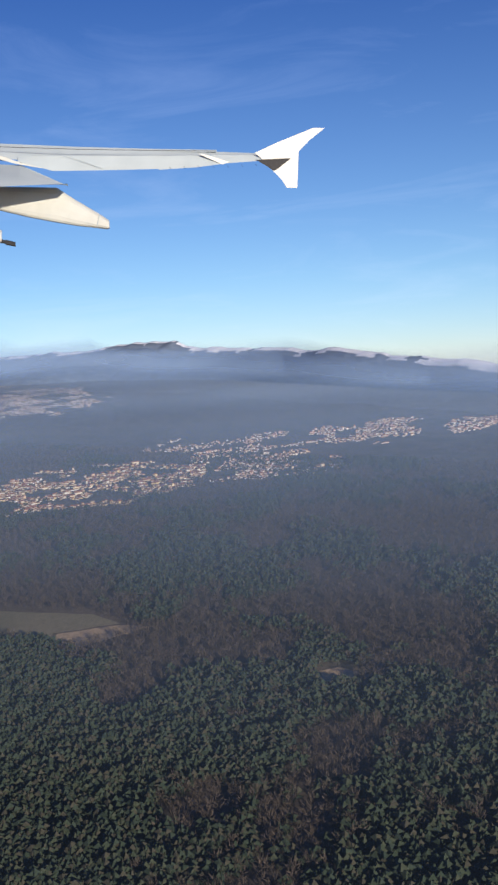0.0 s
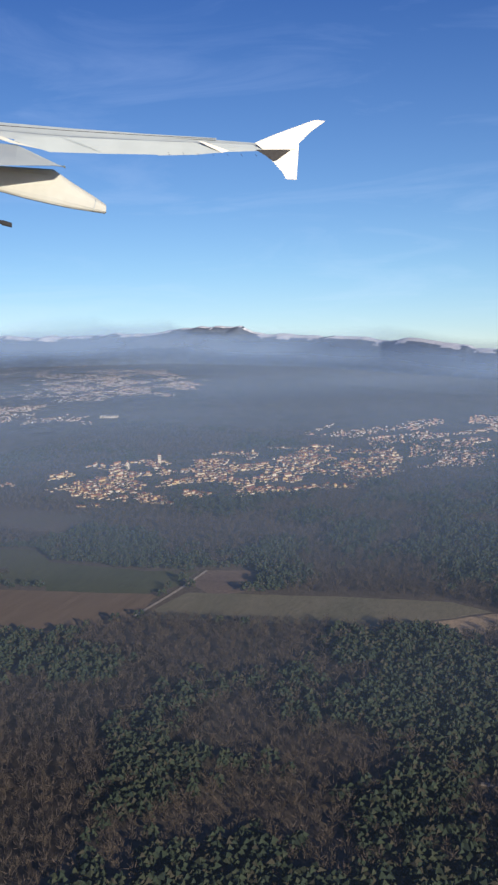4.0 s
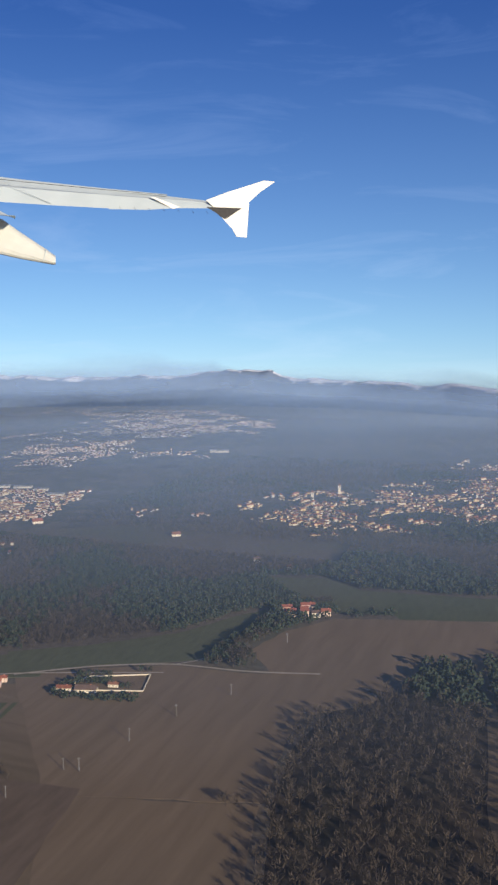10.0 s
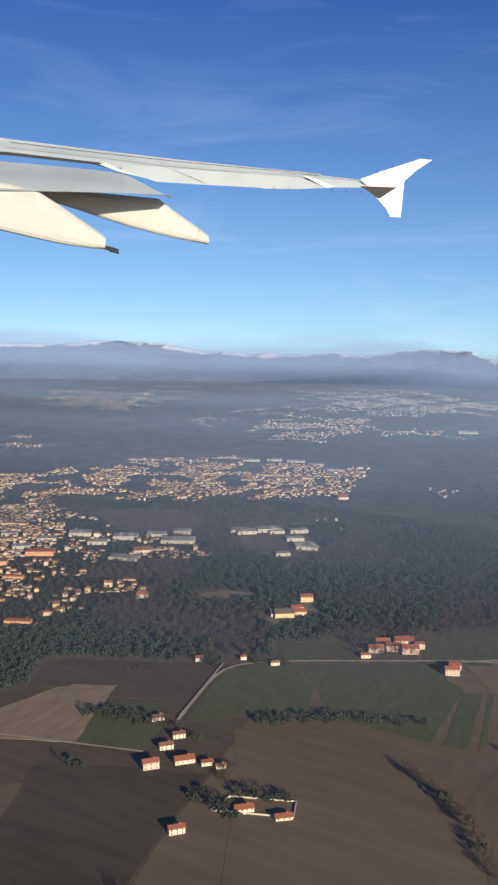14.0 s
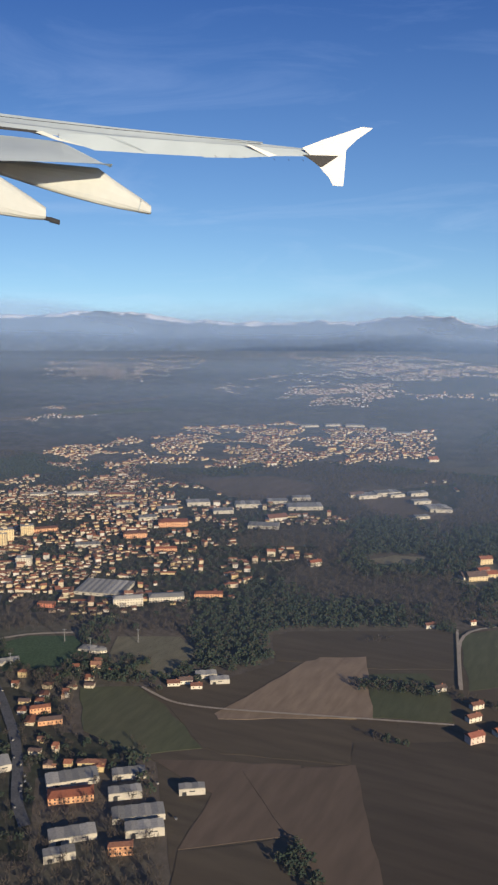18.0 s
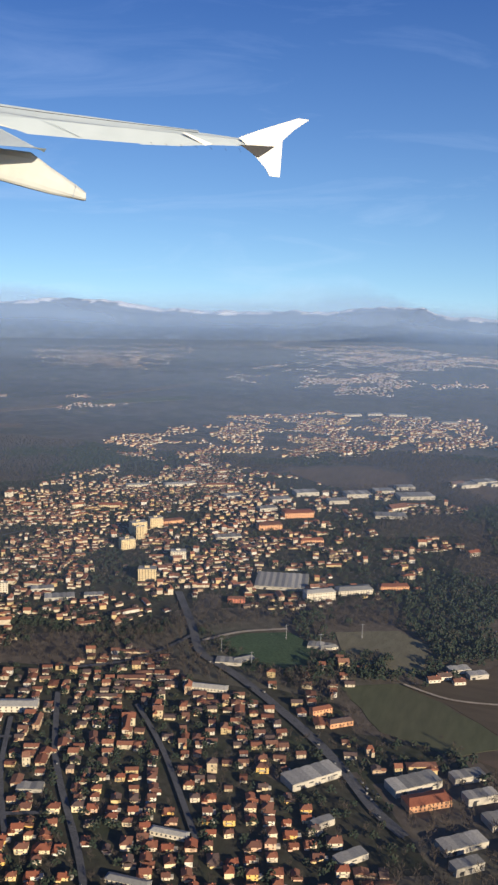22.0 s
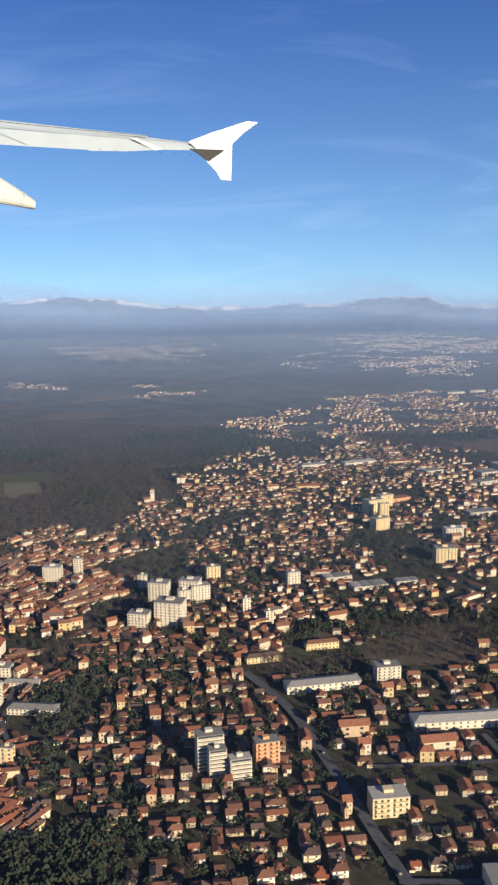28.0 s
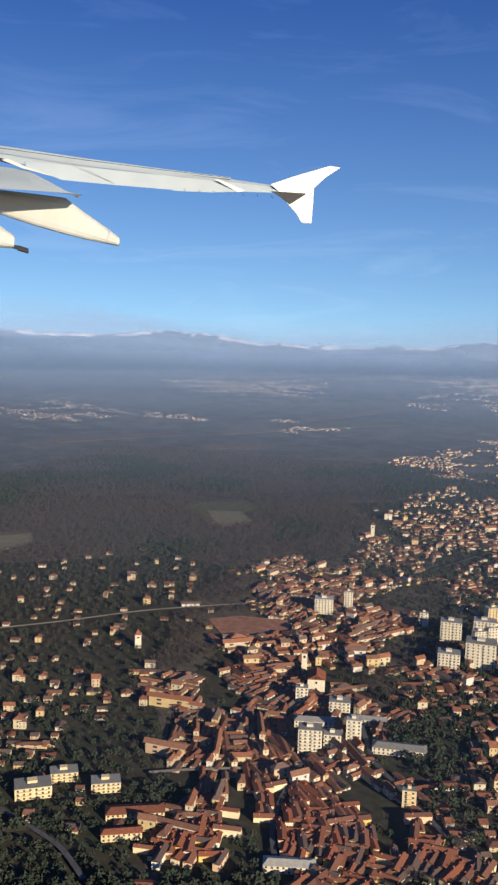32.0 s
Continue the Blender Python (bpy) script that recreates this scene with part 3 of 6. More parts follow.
def road(kind, width, line):
    ROADS.append((kind, width, line))
    v, f = ribbon(smooth_line(line), width, 0.06 if kind == "soil" else 0.32 + 0.006 * len(ROADS))
    words = {"asphalt": "grey asphalt road between houses", "track": "pale gravel farm track across fields", "soil": "dark unlit ride cut through the bare wood"}
    tagged(solid({"asphalt": "road", "track": "track", "soil": "forest_ride"}[kind], v, f, M[kind]), words[kind], "road", kind="structure")


def town_area(kind, step, fill, corners):
    TOWNS.append((kind, step, fill, corners))
    if kind in ("villa", "mid", "old"):
        z = 0.024 + 0.0004 * len(TOWNS)
        tagged(solid("garden_ground", [(x, y, z) for x, y in corners], [tuple(range(len(corners)))], M["yard"]), "dark green gardens and yards between town houses", "ground", kind="structure")


def tree_belt(kind, width, line):
    BELTS.append((kind, width, line))


# plan of the land, in metres, placed to fit the camera's view
field('soil', [(-459.1, 116.0), (-347.6, 178.6), (-317.1, 102.6), (-321.5, 69.0), (-383.4, 34.6)])
field('loam', [(-470.6, 114.1), (-419.4, 141.2), (-399.1, 26.0), (-435.3, 9.6), (-467.4, 56.6), (-482.8, 58.7), (-494.2, 74.1), (-479.8, 81.3), (-471.7, 86.8), (-464.4, 100.3)])
field('grass', [(-310.9, 261.2), (-264.7, 280.7), (-254.2, 268.1), (-261.8, 255.0), (-293.3, 241.3)])
field('scrub', [(-253.9, 271.8), (-252.4, 286.2), (-235.5, 293.2), (-226.8, 273.6), (-239.1, 263.5)])
field('olive', [(-252.0, 236.2), (-248.4, 262.5), (-222.7, 270.7), (-192.4, 280.6), (-160.2, 288.2), (-146.6, 284.3), (-164.0, 269.3), (-160.9, 263.8), (-196.9, 252.9), (-225.6, 244.1)])
field('straw', [(-67.9, 271.4), (-61.8, 277.8), (-54.9, 276.2), (-54.8, 267.4), (-59.7, 263.3)])
field('straw', [(-161.9, 269.2), (-146.2, 283.0), (-134.2, 285.9), (-146.9, 262.9), (-159.9, 262.3)])
field('plough', [(-332.3, 203.5), (-327.3, 223.0), (-315.8, 239.0), (-256.8, 257.2), (-253.4, 233.1), (-268.3, 216.5), (-283.5, 208.6), (-286.4, 187.4), (-304.8, 190.6), (-317.6, 185.3)])
field('grass', [(-351.2, 275.6), (-330.9, 282.4), (-315.4, 271.7), (-260.4, 278.5), (-255.5, 283.6), (-256.6, 259.6), (-317.2, 244.6), (-336.7, 257.5)])
field('plough', [(-316.8, 184.3), (-305.6, 189.1), (-290.1, 185.0), (-293.5, 177.5), (-304.1, 168.5)])
field('grass', [(-396.1, 178.7), (-378.2, 190.0), (-357.4, 209.2), (-345.0, 232.8), (-339.4, 240.2), (-339.9, 192.4), (-348.8, 187.7), (-368.2, 178.2), (-385.2, 165.7)])
field('plough', [(-383.3, 163.5), (-366.9, 176.4), (-347.5, 185.5), (-327.7, 186.9), (-308.9, 192.1), (-294.9, 191.8), (-300.4, 181.7), (-306.2, 170.1), (-305.1, 151.5), (-301.8, 127.0), (-343.3, 115.1)])
field('plough', [(-343.0, 114.8), (-302.1, 126.4), (-299.0, 111.5), (-293.5, 93.7), (-286.8, 75.9), (-315.1, 63.4), (-329.0, 89.0)])
field('grass', [(-432.7, 132.3), (-419.5, 142.3), (-409.4, 133.1), (-405.7, 121.6), (-425.4, 104.4)])
field('grass', [(-418.9, 142.7), (-389.1, 161.0), (-384.2, 152.3), (-379.7, 149.1), (-378.7, 120.6), (-400.1, 121.7), (-408.0, 132.1)])
field('soil', [(-415.1, 106.9), (-397.6, 117.2), (-381.3, 107.6), (-368.2, 101.2), (-347.3, 57.4), (-379.7, 36.4), (-405.2, 89.3)])
field('grass', [(-379.4, 147.5), (-375.5, 149.3), (-371.8, 121.5), (-376.5, 120.9)])
field('grass', [(-374.3, 149.8), (-373.2, 150.3), (-369.1, 126.8), (-369.7, 122.6)])
field('clod', [(-346.9, 57.6), (-365.9, 100.4), (-381.2, 110.1), (-367.6, 122.4), (-355.1, 117.5), (-337.6, 119.6), (-327.4, 66.4)])
field('loam', [(-468.3, 116.9), (-433.8, 133.6), (-429.5, 112.8), (-446.4, 105.9), (-464.9, 101.7)])
field('tan', [(-460.8, 84.7), (-456.9, 107.0), (-449.1, 110.7), (-440.5, 85.3), (-459.2, 78.9)])
field('grass', [(-494.1, 73.9), (-484.3, 79.3), (-475.8, 74.6), (-462.5, 63.7), (-471.4, 56.9), (-484.1, 60.3)])
field('loam', [(-475.0, 74.4), (-443.0, 83.1), (-437.7, 69.1), (-459.1, 63.3), (-462.3, 63.8)])
field('grass', [(-445.4, 103.3), (-435.0, 108.5), (-428.2, 100.8), (-425.7, 90.6), (-439.8, 86.1)])
field('clod', [(-468.3, 57.2), (-445.5, 65.6), (-437.4, 49.1), (-453.2, 37.9), (-455.0, 52.3)])
field('peat', [(-439.8, 76.1), (-424.0, 83.9), (-410.6, 88.4), (-404.3, 50.8), (-425.8, 41.2), (-435.5, 61.0)])
field('clod', [(-444.9, 65.4), (-438.0, 68.0), (-434.5, 56.5), (-428.1, 44.9), (-427.2, 40.6), (-431.4, 38.8), (-437.3, 49.1)])
field('loam', [(-453.1, 37.7), (-437.3, 48.8), (-431.4, 38.8), (-450.4, 30.5)])
field('clod', [(-493.7, 245.3), (-493.1, 256.4), (-487.7, 263.7), (-477.7, 262.4), (-464.5, 253.8), (-453.9, 239.5), (-457.5, 222.4), (-466.8, 220.8), (-479.7, 229.5)])
field('olive', [(-439.8, 167.0), (-434.8, 189.8), (-427.2, 177.4), (-434.2, 162.7)])
field('olive', [(-466.7, 176.1), (-461.1, 182.9), (-452.9, 185.1), (-449.2, 182.3), (-455.0, 175.4), (-461.9, 172.6)])
field('grass', [(-423.8, 142.1), (-427.5, 152.6), (-413.4, 163.4), (-406.7, 152.4)])
field('grass', [(-397.4, 174.9), (-381.6, 182.9), (-377.5, 165.9), (-391.8, 159.5)])
field('pitch', [(-522.5, 83.9), (-518.9, 90.4), (-510.2, 94.6), (-499.3, 87.1), (-503.5, 78.9), (-512.7, 73.5)])
field('olive', [(-501.2, 98.4), (-488.9, 104.1), (-481.5, 98.8), (-480.7, 85.2), (-495.8, 85.5)])
field('grass', [(-540.6, 32.0), (-537.7, 32.9), (-535.9, 26.6), (-538.4, 26.1)])
field('clod', [(-557.5, 243.7), (-533.7, 265.2), (-509.8, 256.2), (-507.4, 234.7), (-534.6, 226.3)])
field('grass', [(-683.0, 154.4), (-680.7, 165.7), (-672.7, 173.3), (-664.1, 163.5), (-666.9, 152.6), (-672.3, 145.3)])
field('scrub', [(-670.6, 143.2), (-666.3, 151.3), (-662.0, 147.4), (-666.3, 138.3)])
field('olive', [(-712.2, 105.5), (-706.5, 111.3), (-701.3, 103.4), (-703.6, 93.4)])
field('clay', [(-642.9, 70.4), (-637.8, 74.3), (-628.5, 75.7), (-626.8, 68.6), (-636.7, 62.9)])
field('clod', [(-795.9, 264.3), (-755.3, 311.3), (-749.9, 302.9), (-785.4, 252.0)])
field('clod', [(-741.3, 323.3), (-718.7, 353.9), (-713.1, 345.4), (-734.4, 313.2)])
field('clod', [(-733.8, 278.4), (-702.2, 289.4), (-697.2, 280.9), (-725.2, 266.5)])
field('grass', [(-712.5, 374.5), (-670.1, 416.9), (-663.7, 404.3), (-703.6, 358.7)])
field('clod', [(-721.7, 403.0), (-693.2, 474.2), (-688.6, 459.8), (-715.0, 390.3)])
field('olive', [(-677.9, 155.4), (-669.0, 158.5), (-661.9, 148.5), (-670.7, 143.0)])
field('grass', [(-573.8, 60.9), (-567.0, 68.6), (-562.4, 65.1), (-570.2, 56.9)])
field('clod', [(-453.2, 59.8), (-437.4, 69.4), (-432.9, 59.1), (-427.1, 47.1), (-422.7, 38.2), (-428.2, 35.2)])
field('tan', [(-466.0, 75.4), (-462.5, 87.8), (-458.8, 103.8), (-448.1, 111.4), (-439.3, 86.0), (-450.5, 80.6), (-464.5, 73.9)])
field('scrub', [(-553.0, -5.4), (-546.3, -1.6), (-541.7, -5.0), (-536.9, -11.5), (-541.7, -11.7), (-547.7, -11.8)])
# litter sheet with the wood's shade painted into it
tagged(solid("forest_floor", [(x, y, 0.03) for x, y in [(-300, 127), (-303, 152), (-299, 178), (-284, 207), (-268, 215), (-235, 218), (-200, 190), (-200, 120), (-270, 70), (-286, 77)]], [tuple(range(10))], M["litter"]), "leaf litter under the bare wood, darkened for the trees' shade", "ground", kind="structure")
road('soil', 2.68, [(-270.1, 217.7), (-263.3, 183.9), (-260.2, 151.6), (-259.5, 138.6), (-254.8, 119.0)])
road('track', 1.44, [(-130.9, 183.1), (-125.6, 183.9)])
road('track', 1.19, [(-253.7, 235.8), (-252.0, 265.9), (-252.6, 285.3)])
road('track', 0.46, [(-347.5, 185.5), (-339.5, 193.4), (-337.6, 235.9)])
road('track', 0.91, [(-384.2, 164.5), (-367.4, 177.1), (-347.9, 186.3), (-327.9, 187.2), (-308.4, 192.8)])
road('track', 0.73, [(-347.7, 179.3), (-384.3, 165.5), (-389.5, 161.9), (-421.6, 143.1), (-433.3, 132.7), (-426.8, 103.6)])
road('track', 0.60, [(-483.4, 78.9), (-475.0, 75.5), (-466.3, 76.9), (-443.2, 83.9), (-425.3, 89.2)])
road('track', 0.54, [(-433.5, 133.8), (-427.4, 105.2)])
road('asphalt', 1.74, [(-541.3, 107.4), (-529.3, 88.0), (-524.1, 77.5), (-515.1, 72.1), (-505.8, 64.7), (-494.0, 54.0), (-487.5, 46.8), (-480.7, 37.6), (-475.6, 33.2)])
road('asphalt', 1.30, [(-577.3, 51.7), (-568.4, 42.7), (-562.5, 32.9), (-554.3, 18.9), (-549.8, 10.8), (-541.9, 1.4), (-534.4, -8.9), (-528.1, -17.1)])
road('asphalt', 0.75, [(-555.7, 30.7), (-549.4, 32.7), (-539.4, 36.4)])
road('asphalt', 0.97, [(-540.8, 52.6), (-530.8, 34.8), (-524.3, 26.2), (-513.6, 13.2), (-503.9, -1.8)])
road('asphalt', 0.81, [(-543.3, 41.8), (-535.6, 27.2), (-526.0, 14.5)])
road('asphalt', 0.84, [(-524.1, -16.5), (-515.2, -9.5), (-502.6, -1.5)])
road('asphalt', 0.86, [(-525.7, 53.7), (-515.1, 41.8), (-501.5, 22.3)])
road('asphalt', 0.79, [(-550.6, 10.9), (-538.5, 14.0), (-523.6, 20.4)])
road('track', 0.89, [(-525.4, 83.3), (-519.6, 90.8), (-511.0, 95.6)])
road('asphalt', 0.82, [(-543.5, 62.2), (-535.4, 68.0), (-530.5, 76.9), (-528.4, 85.2)])
road('asphalt', 0.59, [(-639.7, 3.0), (-635.0, 1.4), (-629.6, -0.7), (-624.9, -4.5)])
road('asphalt', 0.59, [(-607.8, 2.7), (-611.5, 11.4), (-612.2, 22.6), (-611.6, 30.4)])
road('asphalt', 0.61, [(-607.6, 38.8), (-604.0, 28.9), (-598.7, 22.9), (-593.2, 15.7)])
road('track', 0.61, [(-628.1, 16.1), (-624.4, 18.4), (-617.7, 21.6)])
road('track', 0.60, [(-673.2, 50.4), (-664.7, 58.2), (-654.8, 69.3), (-639.0, 80.7)])
road('asphalt', 0.79, [(-618.5, 104.0), (-610.2, 118.0), (-601.6, 135.9)])
town_area('villa', 3.56, 0.75, [(-513.4, 65.0), (-506.0, 68.9), (-494.1, 67.3), (-486.0, 55.8), (-474.7, 58.2), (-472.4, 53.6), (-495.9, 41.5)])
town_area('villa', 4.55, 0.35, [(-494.9, 40.2), (-483.3, 46.0), (-470.7, 27.2), (-481.4, 22.4)])
town_area('villa', 2.73, 0.75, [(-534.5, 24.0), (-519.5, 31.5), (-503.5, 43.2), (-489.1, 37.5), (-480.7, 29.6), (-475.1, 10.5), (-514.8, -4.9)])
town_area('villa', 2.39, 0.72, [(-583.2, 47.5), (-571.3, 50.1), (-557.1, 59.9), (-529.5, 67.2), (-499.9, 67.0), (-502.7, -5.1), (-513.8, -14.7), (-527.5, -17.0), (-539.9, -0.7), (-549.2, 4.1), (-562.8, 5.9)])
town_area('villa', 3.20, 0.85, [(-500.4, 68.8), (-493.1, 67.3), (-488.1, 58.3), (-477.0, 60.0), (-476.4, 48.0), (-482.9, 44.3), (-493.4, 56.5)])
town_area('mid', 2.65, 0.68, [(-644.0, 183.2), (-628.7, 196.4), (-600.5, 231.2), (-554.6, 232.9), (-528.7, 208.2), (-517.1, 165.4), (-538.8, 136.0), (-534.5, 99.5), (-556.8, 79.5), (-575.3, 68.9)])
town_area('mid', 2.91, 0.70, [(-636.1, 181.7), (-607.8, 250.6), (-573.3, 235.5), (-533.4, 234.1), (-509.9, 163.8), (-515.6, 136.0), (-541.4, 111.4), (-535.3, 87.9), (-565.6, 70.5)])
town_area('mid', 2.58, 0.70, [(-618.2, 179.9), (-578.3, 234.0), (-542.0, 242.6), (-539.8, 128.8), (-571.9, 107.7), (-596.0, 134.4), (-604.3, 148.9)])
town_area('mid', 3.45, 0.60, [(-526.4, 162.2), (-483.5, 182.3), (-481.1, 133.7), (-498.3, 120.2), (-528.6, 101.9), (-538.8, 131.1)])
town_area('red', 2.16, 0.66, [(-649.2, 263.7), (-626.9, 323.7), (-614.5, 363.5), (-577.0, 391.5), (-498.3, 393.5), (-481.8, 334.4), (-522.4, 297.2), (-550.2, 269.8), (-580.8, 273.4), (-590.6, 241.5), (-629.7, 237.7)])
town_area('mid', 3.15, 0.68, [(-613.0, 198.6), (-581.1, 224.7), (-527.4, 219.2), (-493.3, 228.7), (-488.4, 210.9), (-504.8, 191.2), (-522.6, 155.5), (-493.9, 143.5), (-490.4, 126.9), (-514.9, 110.1), (-546.7, 109.2)])
town_area('mid', 5.06, 0.50, [(-497.1, 249.8), (-463.7, 282.8), (-455.2, 266.4), (-456.4, 235.7), (-475.9, 238.1)])
town_area('old', 1.34, 0.95, [(-631.4, 28.7), (-635.4, 45.3), (-635.2, 79.5), (-642.9, 91.3), (-624.8, 112.9), (-611.4, 83.2), (-611.3, 55.6), (-602.2, 34.3), (-596.6, 26.4), (-594.0, 8.6), (-618.4, -1.7), (-621.2, 3.9)])
town_area('red', 2.01, 0.72, [(-632.5, 133.4), (-628.0, 160.7), (-602.9, 160.7), (-597.5, 115.5), (-617.4, 111.9)])
town_area('villa', 4.00, 0.45, [(-697.6, 84.8), (-668.4, 108.2), (-647.0, 102.7), (-651.5, 79.7), (-643.4, 54.4), (-643.4, 44.2), (-664.0, 37.5)])
town_area('red', 1.90, 0.78, [(-649.2, 106.1), (-640.3, 121.5), (-597.7, 117.3), (-572.3, 75.0), (-578.0, 59.7), (-595.4, 57.9), (-619.8, 55.3)])
town_area('villa', 2.06, 0.68, [(-599.7, 54.8), (-576.6, 57.8), (-566.1, 46.0), (-559.9, 5.4), (-576.8, 3.2)])
town_area('villa', 1.96, 0.66, [(-605.8, 63.0), (-585.3, 81.4), (-578.7, 14.2), (-588.3, 10.0)])
town_area('villa', 2.63, 0.55, [(-664.0, 37.5), (-642.6, 44.5), (-631.4, 26.9), (-624.5, 8.2), (-637.8, 0.3)])
town_area('villa', 4.15, 0.50, [(-637.2, -0.6), (-625.1, 7.9), (-619.5, -2.1), (-632.2, -7.6)])
town_area('red', 2.65, 0.66, [(-412.0, 395.3), (-397.9, 426.9), (-350.9, 475.5), (-329.8, 510.6), (-250.2, 529.1), (-228.4, 488.5), (-231.5, 458.7), (-253.1, 413.3), (-296.4, 382.1), (-340.9, 346.0), (-374.8, 350.4)])
town_area('far', 2.84, 0.60, [(-278.6, 555.8), (-237.1, 593.2), (-192.3, 568.0), (-152.3, 544.5), (-168.8, 512.8), (-221.3, 483.5), (-248.4, 496.7)])
town_area('far', 3.02, 0.60, [(-233.8, 666.2), (-185.4, 708.6), (-109.5, 731.0), (-98.0, 675.7), (-180.2, 620.4), (-208.8, 606.8)])
town_area('far', 3.29, 0.50, [(-665.3, 699.8), (-537.6, 764.9), (-543.2, 656.1), (-621.4, 580.3)])
town_area('far', 2.86, 0.60, [(-637.8, 552.1), (-591.5, 630.9), (-554.7, 567.7), (-568.5, 503.4), (-624.4, 489.6)])
town_area('far', 2.15, 0.50, [(-917.1, 640.7), (-823.7, 668.7), (-767.0, 553.0), (-848.0, 533.3)])
town_area('far', 2.83, 0.50, [(-758.8, 808.9), (-625.0, 873.0), (-507.8, 775.8), (-505.5, 686.5), (-641.7, 679.0)])
town_area('far', 3.52, 0.50, [(-330.0, 582.4), (-217.0, 666.8), (-180.1, 657.2), (-171.2, 614.6), (-237.3, 586.3), (-255.4, 543.2), (-304.0, 543.2)])
town_area('far', 4.23, 0.45, [(-231.1, 566.5), (-155.4, 527.4), (-176.6, 500.6), (-225.9, 481.6)])
town_area('far', 2.84, 0.60, [(-551.0, 372.8), (-507.6, 404.0), (-491.4, 383.0), (-492.0, 322.6), (-501.3, 308.5)])
town_area('far', 3.08, 0.50, [(-451.0, 361.9), (-412.6, 394.7), (-398.9, 370.7), (-443.8, 342.3)])
town_area('far', 3.04, 0.50, [(-617.2, 471.4), (-641.0, 594.9), (-592.5, 579.4), (-548.5, 550.7), (-564.0, 478.8), (-600.2, 455.5)])
town_area('far', 3.73, 0.40, [(-551.9, 566.0), (-486.6, 588.6), (-483.5, 558.8), (-538.6, 523.4)])
town_area('far', 2.73, 0.30, [(-908.8, 680.0), (-831.7, 796.8), (-794.4, 728.3), (-749.0, 537.0), (-806.3, 523.8)])
town_area('far', 3.47, 0.30, [(-702.7, 849.7), (-616.9, 902.7), (-576.0, 675.7), (-644.4, 694.0)])
town_area('far', 2.90, 0.30, [(-695.8, 533.9), (-661.9, 544.6), (-646.1, 495.3), (-676.5, 500.1)])
town_area('far', 2.30, 0.50, [(-889.6, 355.4), (-892.8, 432.4), (-809.4, 365.9), (-818.6, 316.2), (-864.8, 320.3)])
town_area('far', 2.43, 0.40, [(-910.4, 461.3), (-907.1, 517.7), (-886.3, 477.2)])
town_area('far', 2.73, 0.30, [(-891.4, 549.7), (-818.6, 737.8), (-766.7, 605.0), (-780.1, 499.3), (-844.2, 580.9)])
town_area('far', 2.85, 0.30, [(-806.8, 816.5), (-671.5, 1162.0), (-666.3, 991.2), (-780.7, 754.1)])
town_area('far', 2.84, 0.40, [(-705.5, 575.2), (-650.1, 673.5), (-648.1, 596.0), (-682.4, 532.3)])
town_area('far', 2.43, 0.50, [(-701.8, 335.1), (-690.4, 374.8), (-681.5, 348.9), (-694.3, 318.1)])
town_area('far', 2.35, 0.40, [(-723.5, 350.7), (-701.6, 377.5), (-690.4, 353.7), (-711.3, 328.3)])
town_area('far', 2.17, 0.40, [(-809.0, 379.7), (-778.0, 394.2), (-760.9, 366.4), (-795.5, 357.7)])
town_area('far', 2.31, 0.40, [(-891.5, 604.0), (-822.8, 619.1), (-782.6, 551.1), (-835.8, 522.3)])
town_area('far', 2.13, 0.50, [(-734.6, 384.3), (-728.1, 413.8), (-720.0, 381.9)])
tree_belt('mix', 3.18, [(-411.2, 112.2), (-399.3, 120.3)])
tree_belt('mix', 2.06, [(-399.8, 121.3), (-390.4, 124.1), (-381.5, 127.3)])
tree_belt('bare', 1.64, [(-380.2, 108.2), (-370.7, 102.0), (-362.9, 94.2), (-357.3, 83.9)])
tree_belt('bare', 1.16, [(-363.3, 123.1), (-353.2, 117.9)])
tree_belt('pine', 4.59, [(-446.6, 138.7), (-435.5, 133.4)])
tree_belt('mix', 3.69, [(-407.6, 81.2), (-400.1, 79.6)])
tree_belt('mix', 2.32, [(-402.4, 85.3), (-392.8, 87.5)])
tree_belt('mix', 2.20, [(-426.8, 100.1), (-419.3, 98.8)])
tree_belt('mix', 1.95, [(-427.1, 138.5), (-419.9, 142.9)])
tree_belt('bare', 1.84, [(-407.1, 88.2), (-407.6, 92.6)])
tree_belt('bare', 1.04, [(-450.5, 117.8), (-442.8, 125.0)])
tree_belt('pine', 3.40, [(-340.3, 193.1), (-335.1, 233.9)])
tree_belt('bare', 3.51, [(-341.2, 244.5), (-322.2, 254.1)])
tree_belt('bare', 1.92, [(-308.9, 124.2), (-307.1, 124.7)])
tree_belt('pine', 1.80, [(-322.7, 239.8), (-319.0, 247.8)])
tree_belt('mix', 1.79, [(-367.7, 169.9), (-351.3, 178.7)])
tree_belt('pine', 1.36, [(-367.6, 156.3), (-360.1, 157.2), (-347.1, 161.0)])
tree_belt('pine', 1.14, [(-367.8, 156.9), (-368.4, 163.7), (-359.0, 168.5), (-348.3, 166.6)])
tree_belt('mix', 5.07, [(-444.7, 97.5), (-430.3, 101.5)])
tree_belt('mix', 2.19, [(-504.8, 74.9), (-500.6, 78.4)])
tree_belt('mix', 4.79, [(-500.3, 84.4), (-489.6, 88.3)])
tree_belt('mix', 3.46, [(-483.1, 130.5), (-468.5, 133.7)])
tree_belt('bare', 1.52, [(-485.1, 79.3), (-479.4, 79.5)])
tree_belt('mix', 2.10, [(-438.5, 44.7), (-435.5, 42.4)])
tree_belt('mix', 1.29, [(-437.2, 78.8), (-431.1, 78.5)])
tree_belt('mix', 2.76, [(-529.9, 90.1), (-514.9, 78.3), (-501.3, 71.3)])
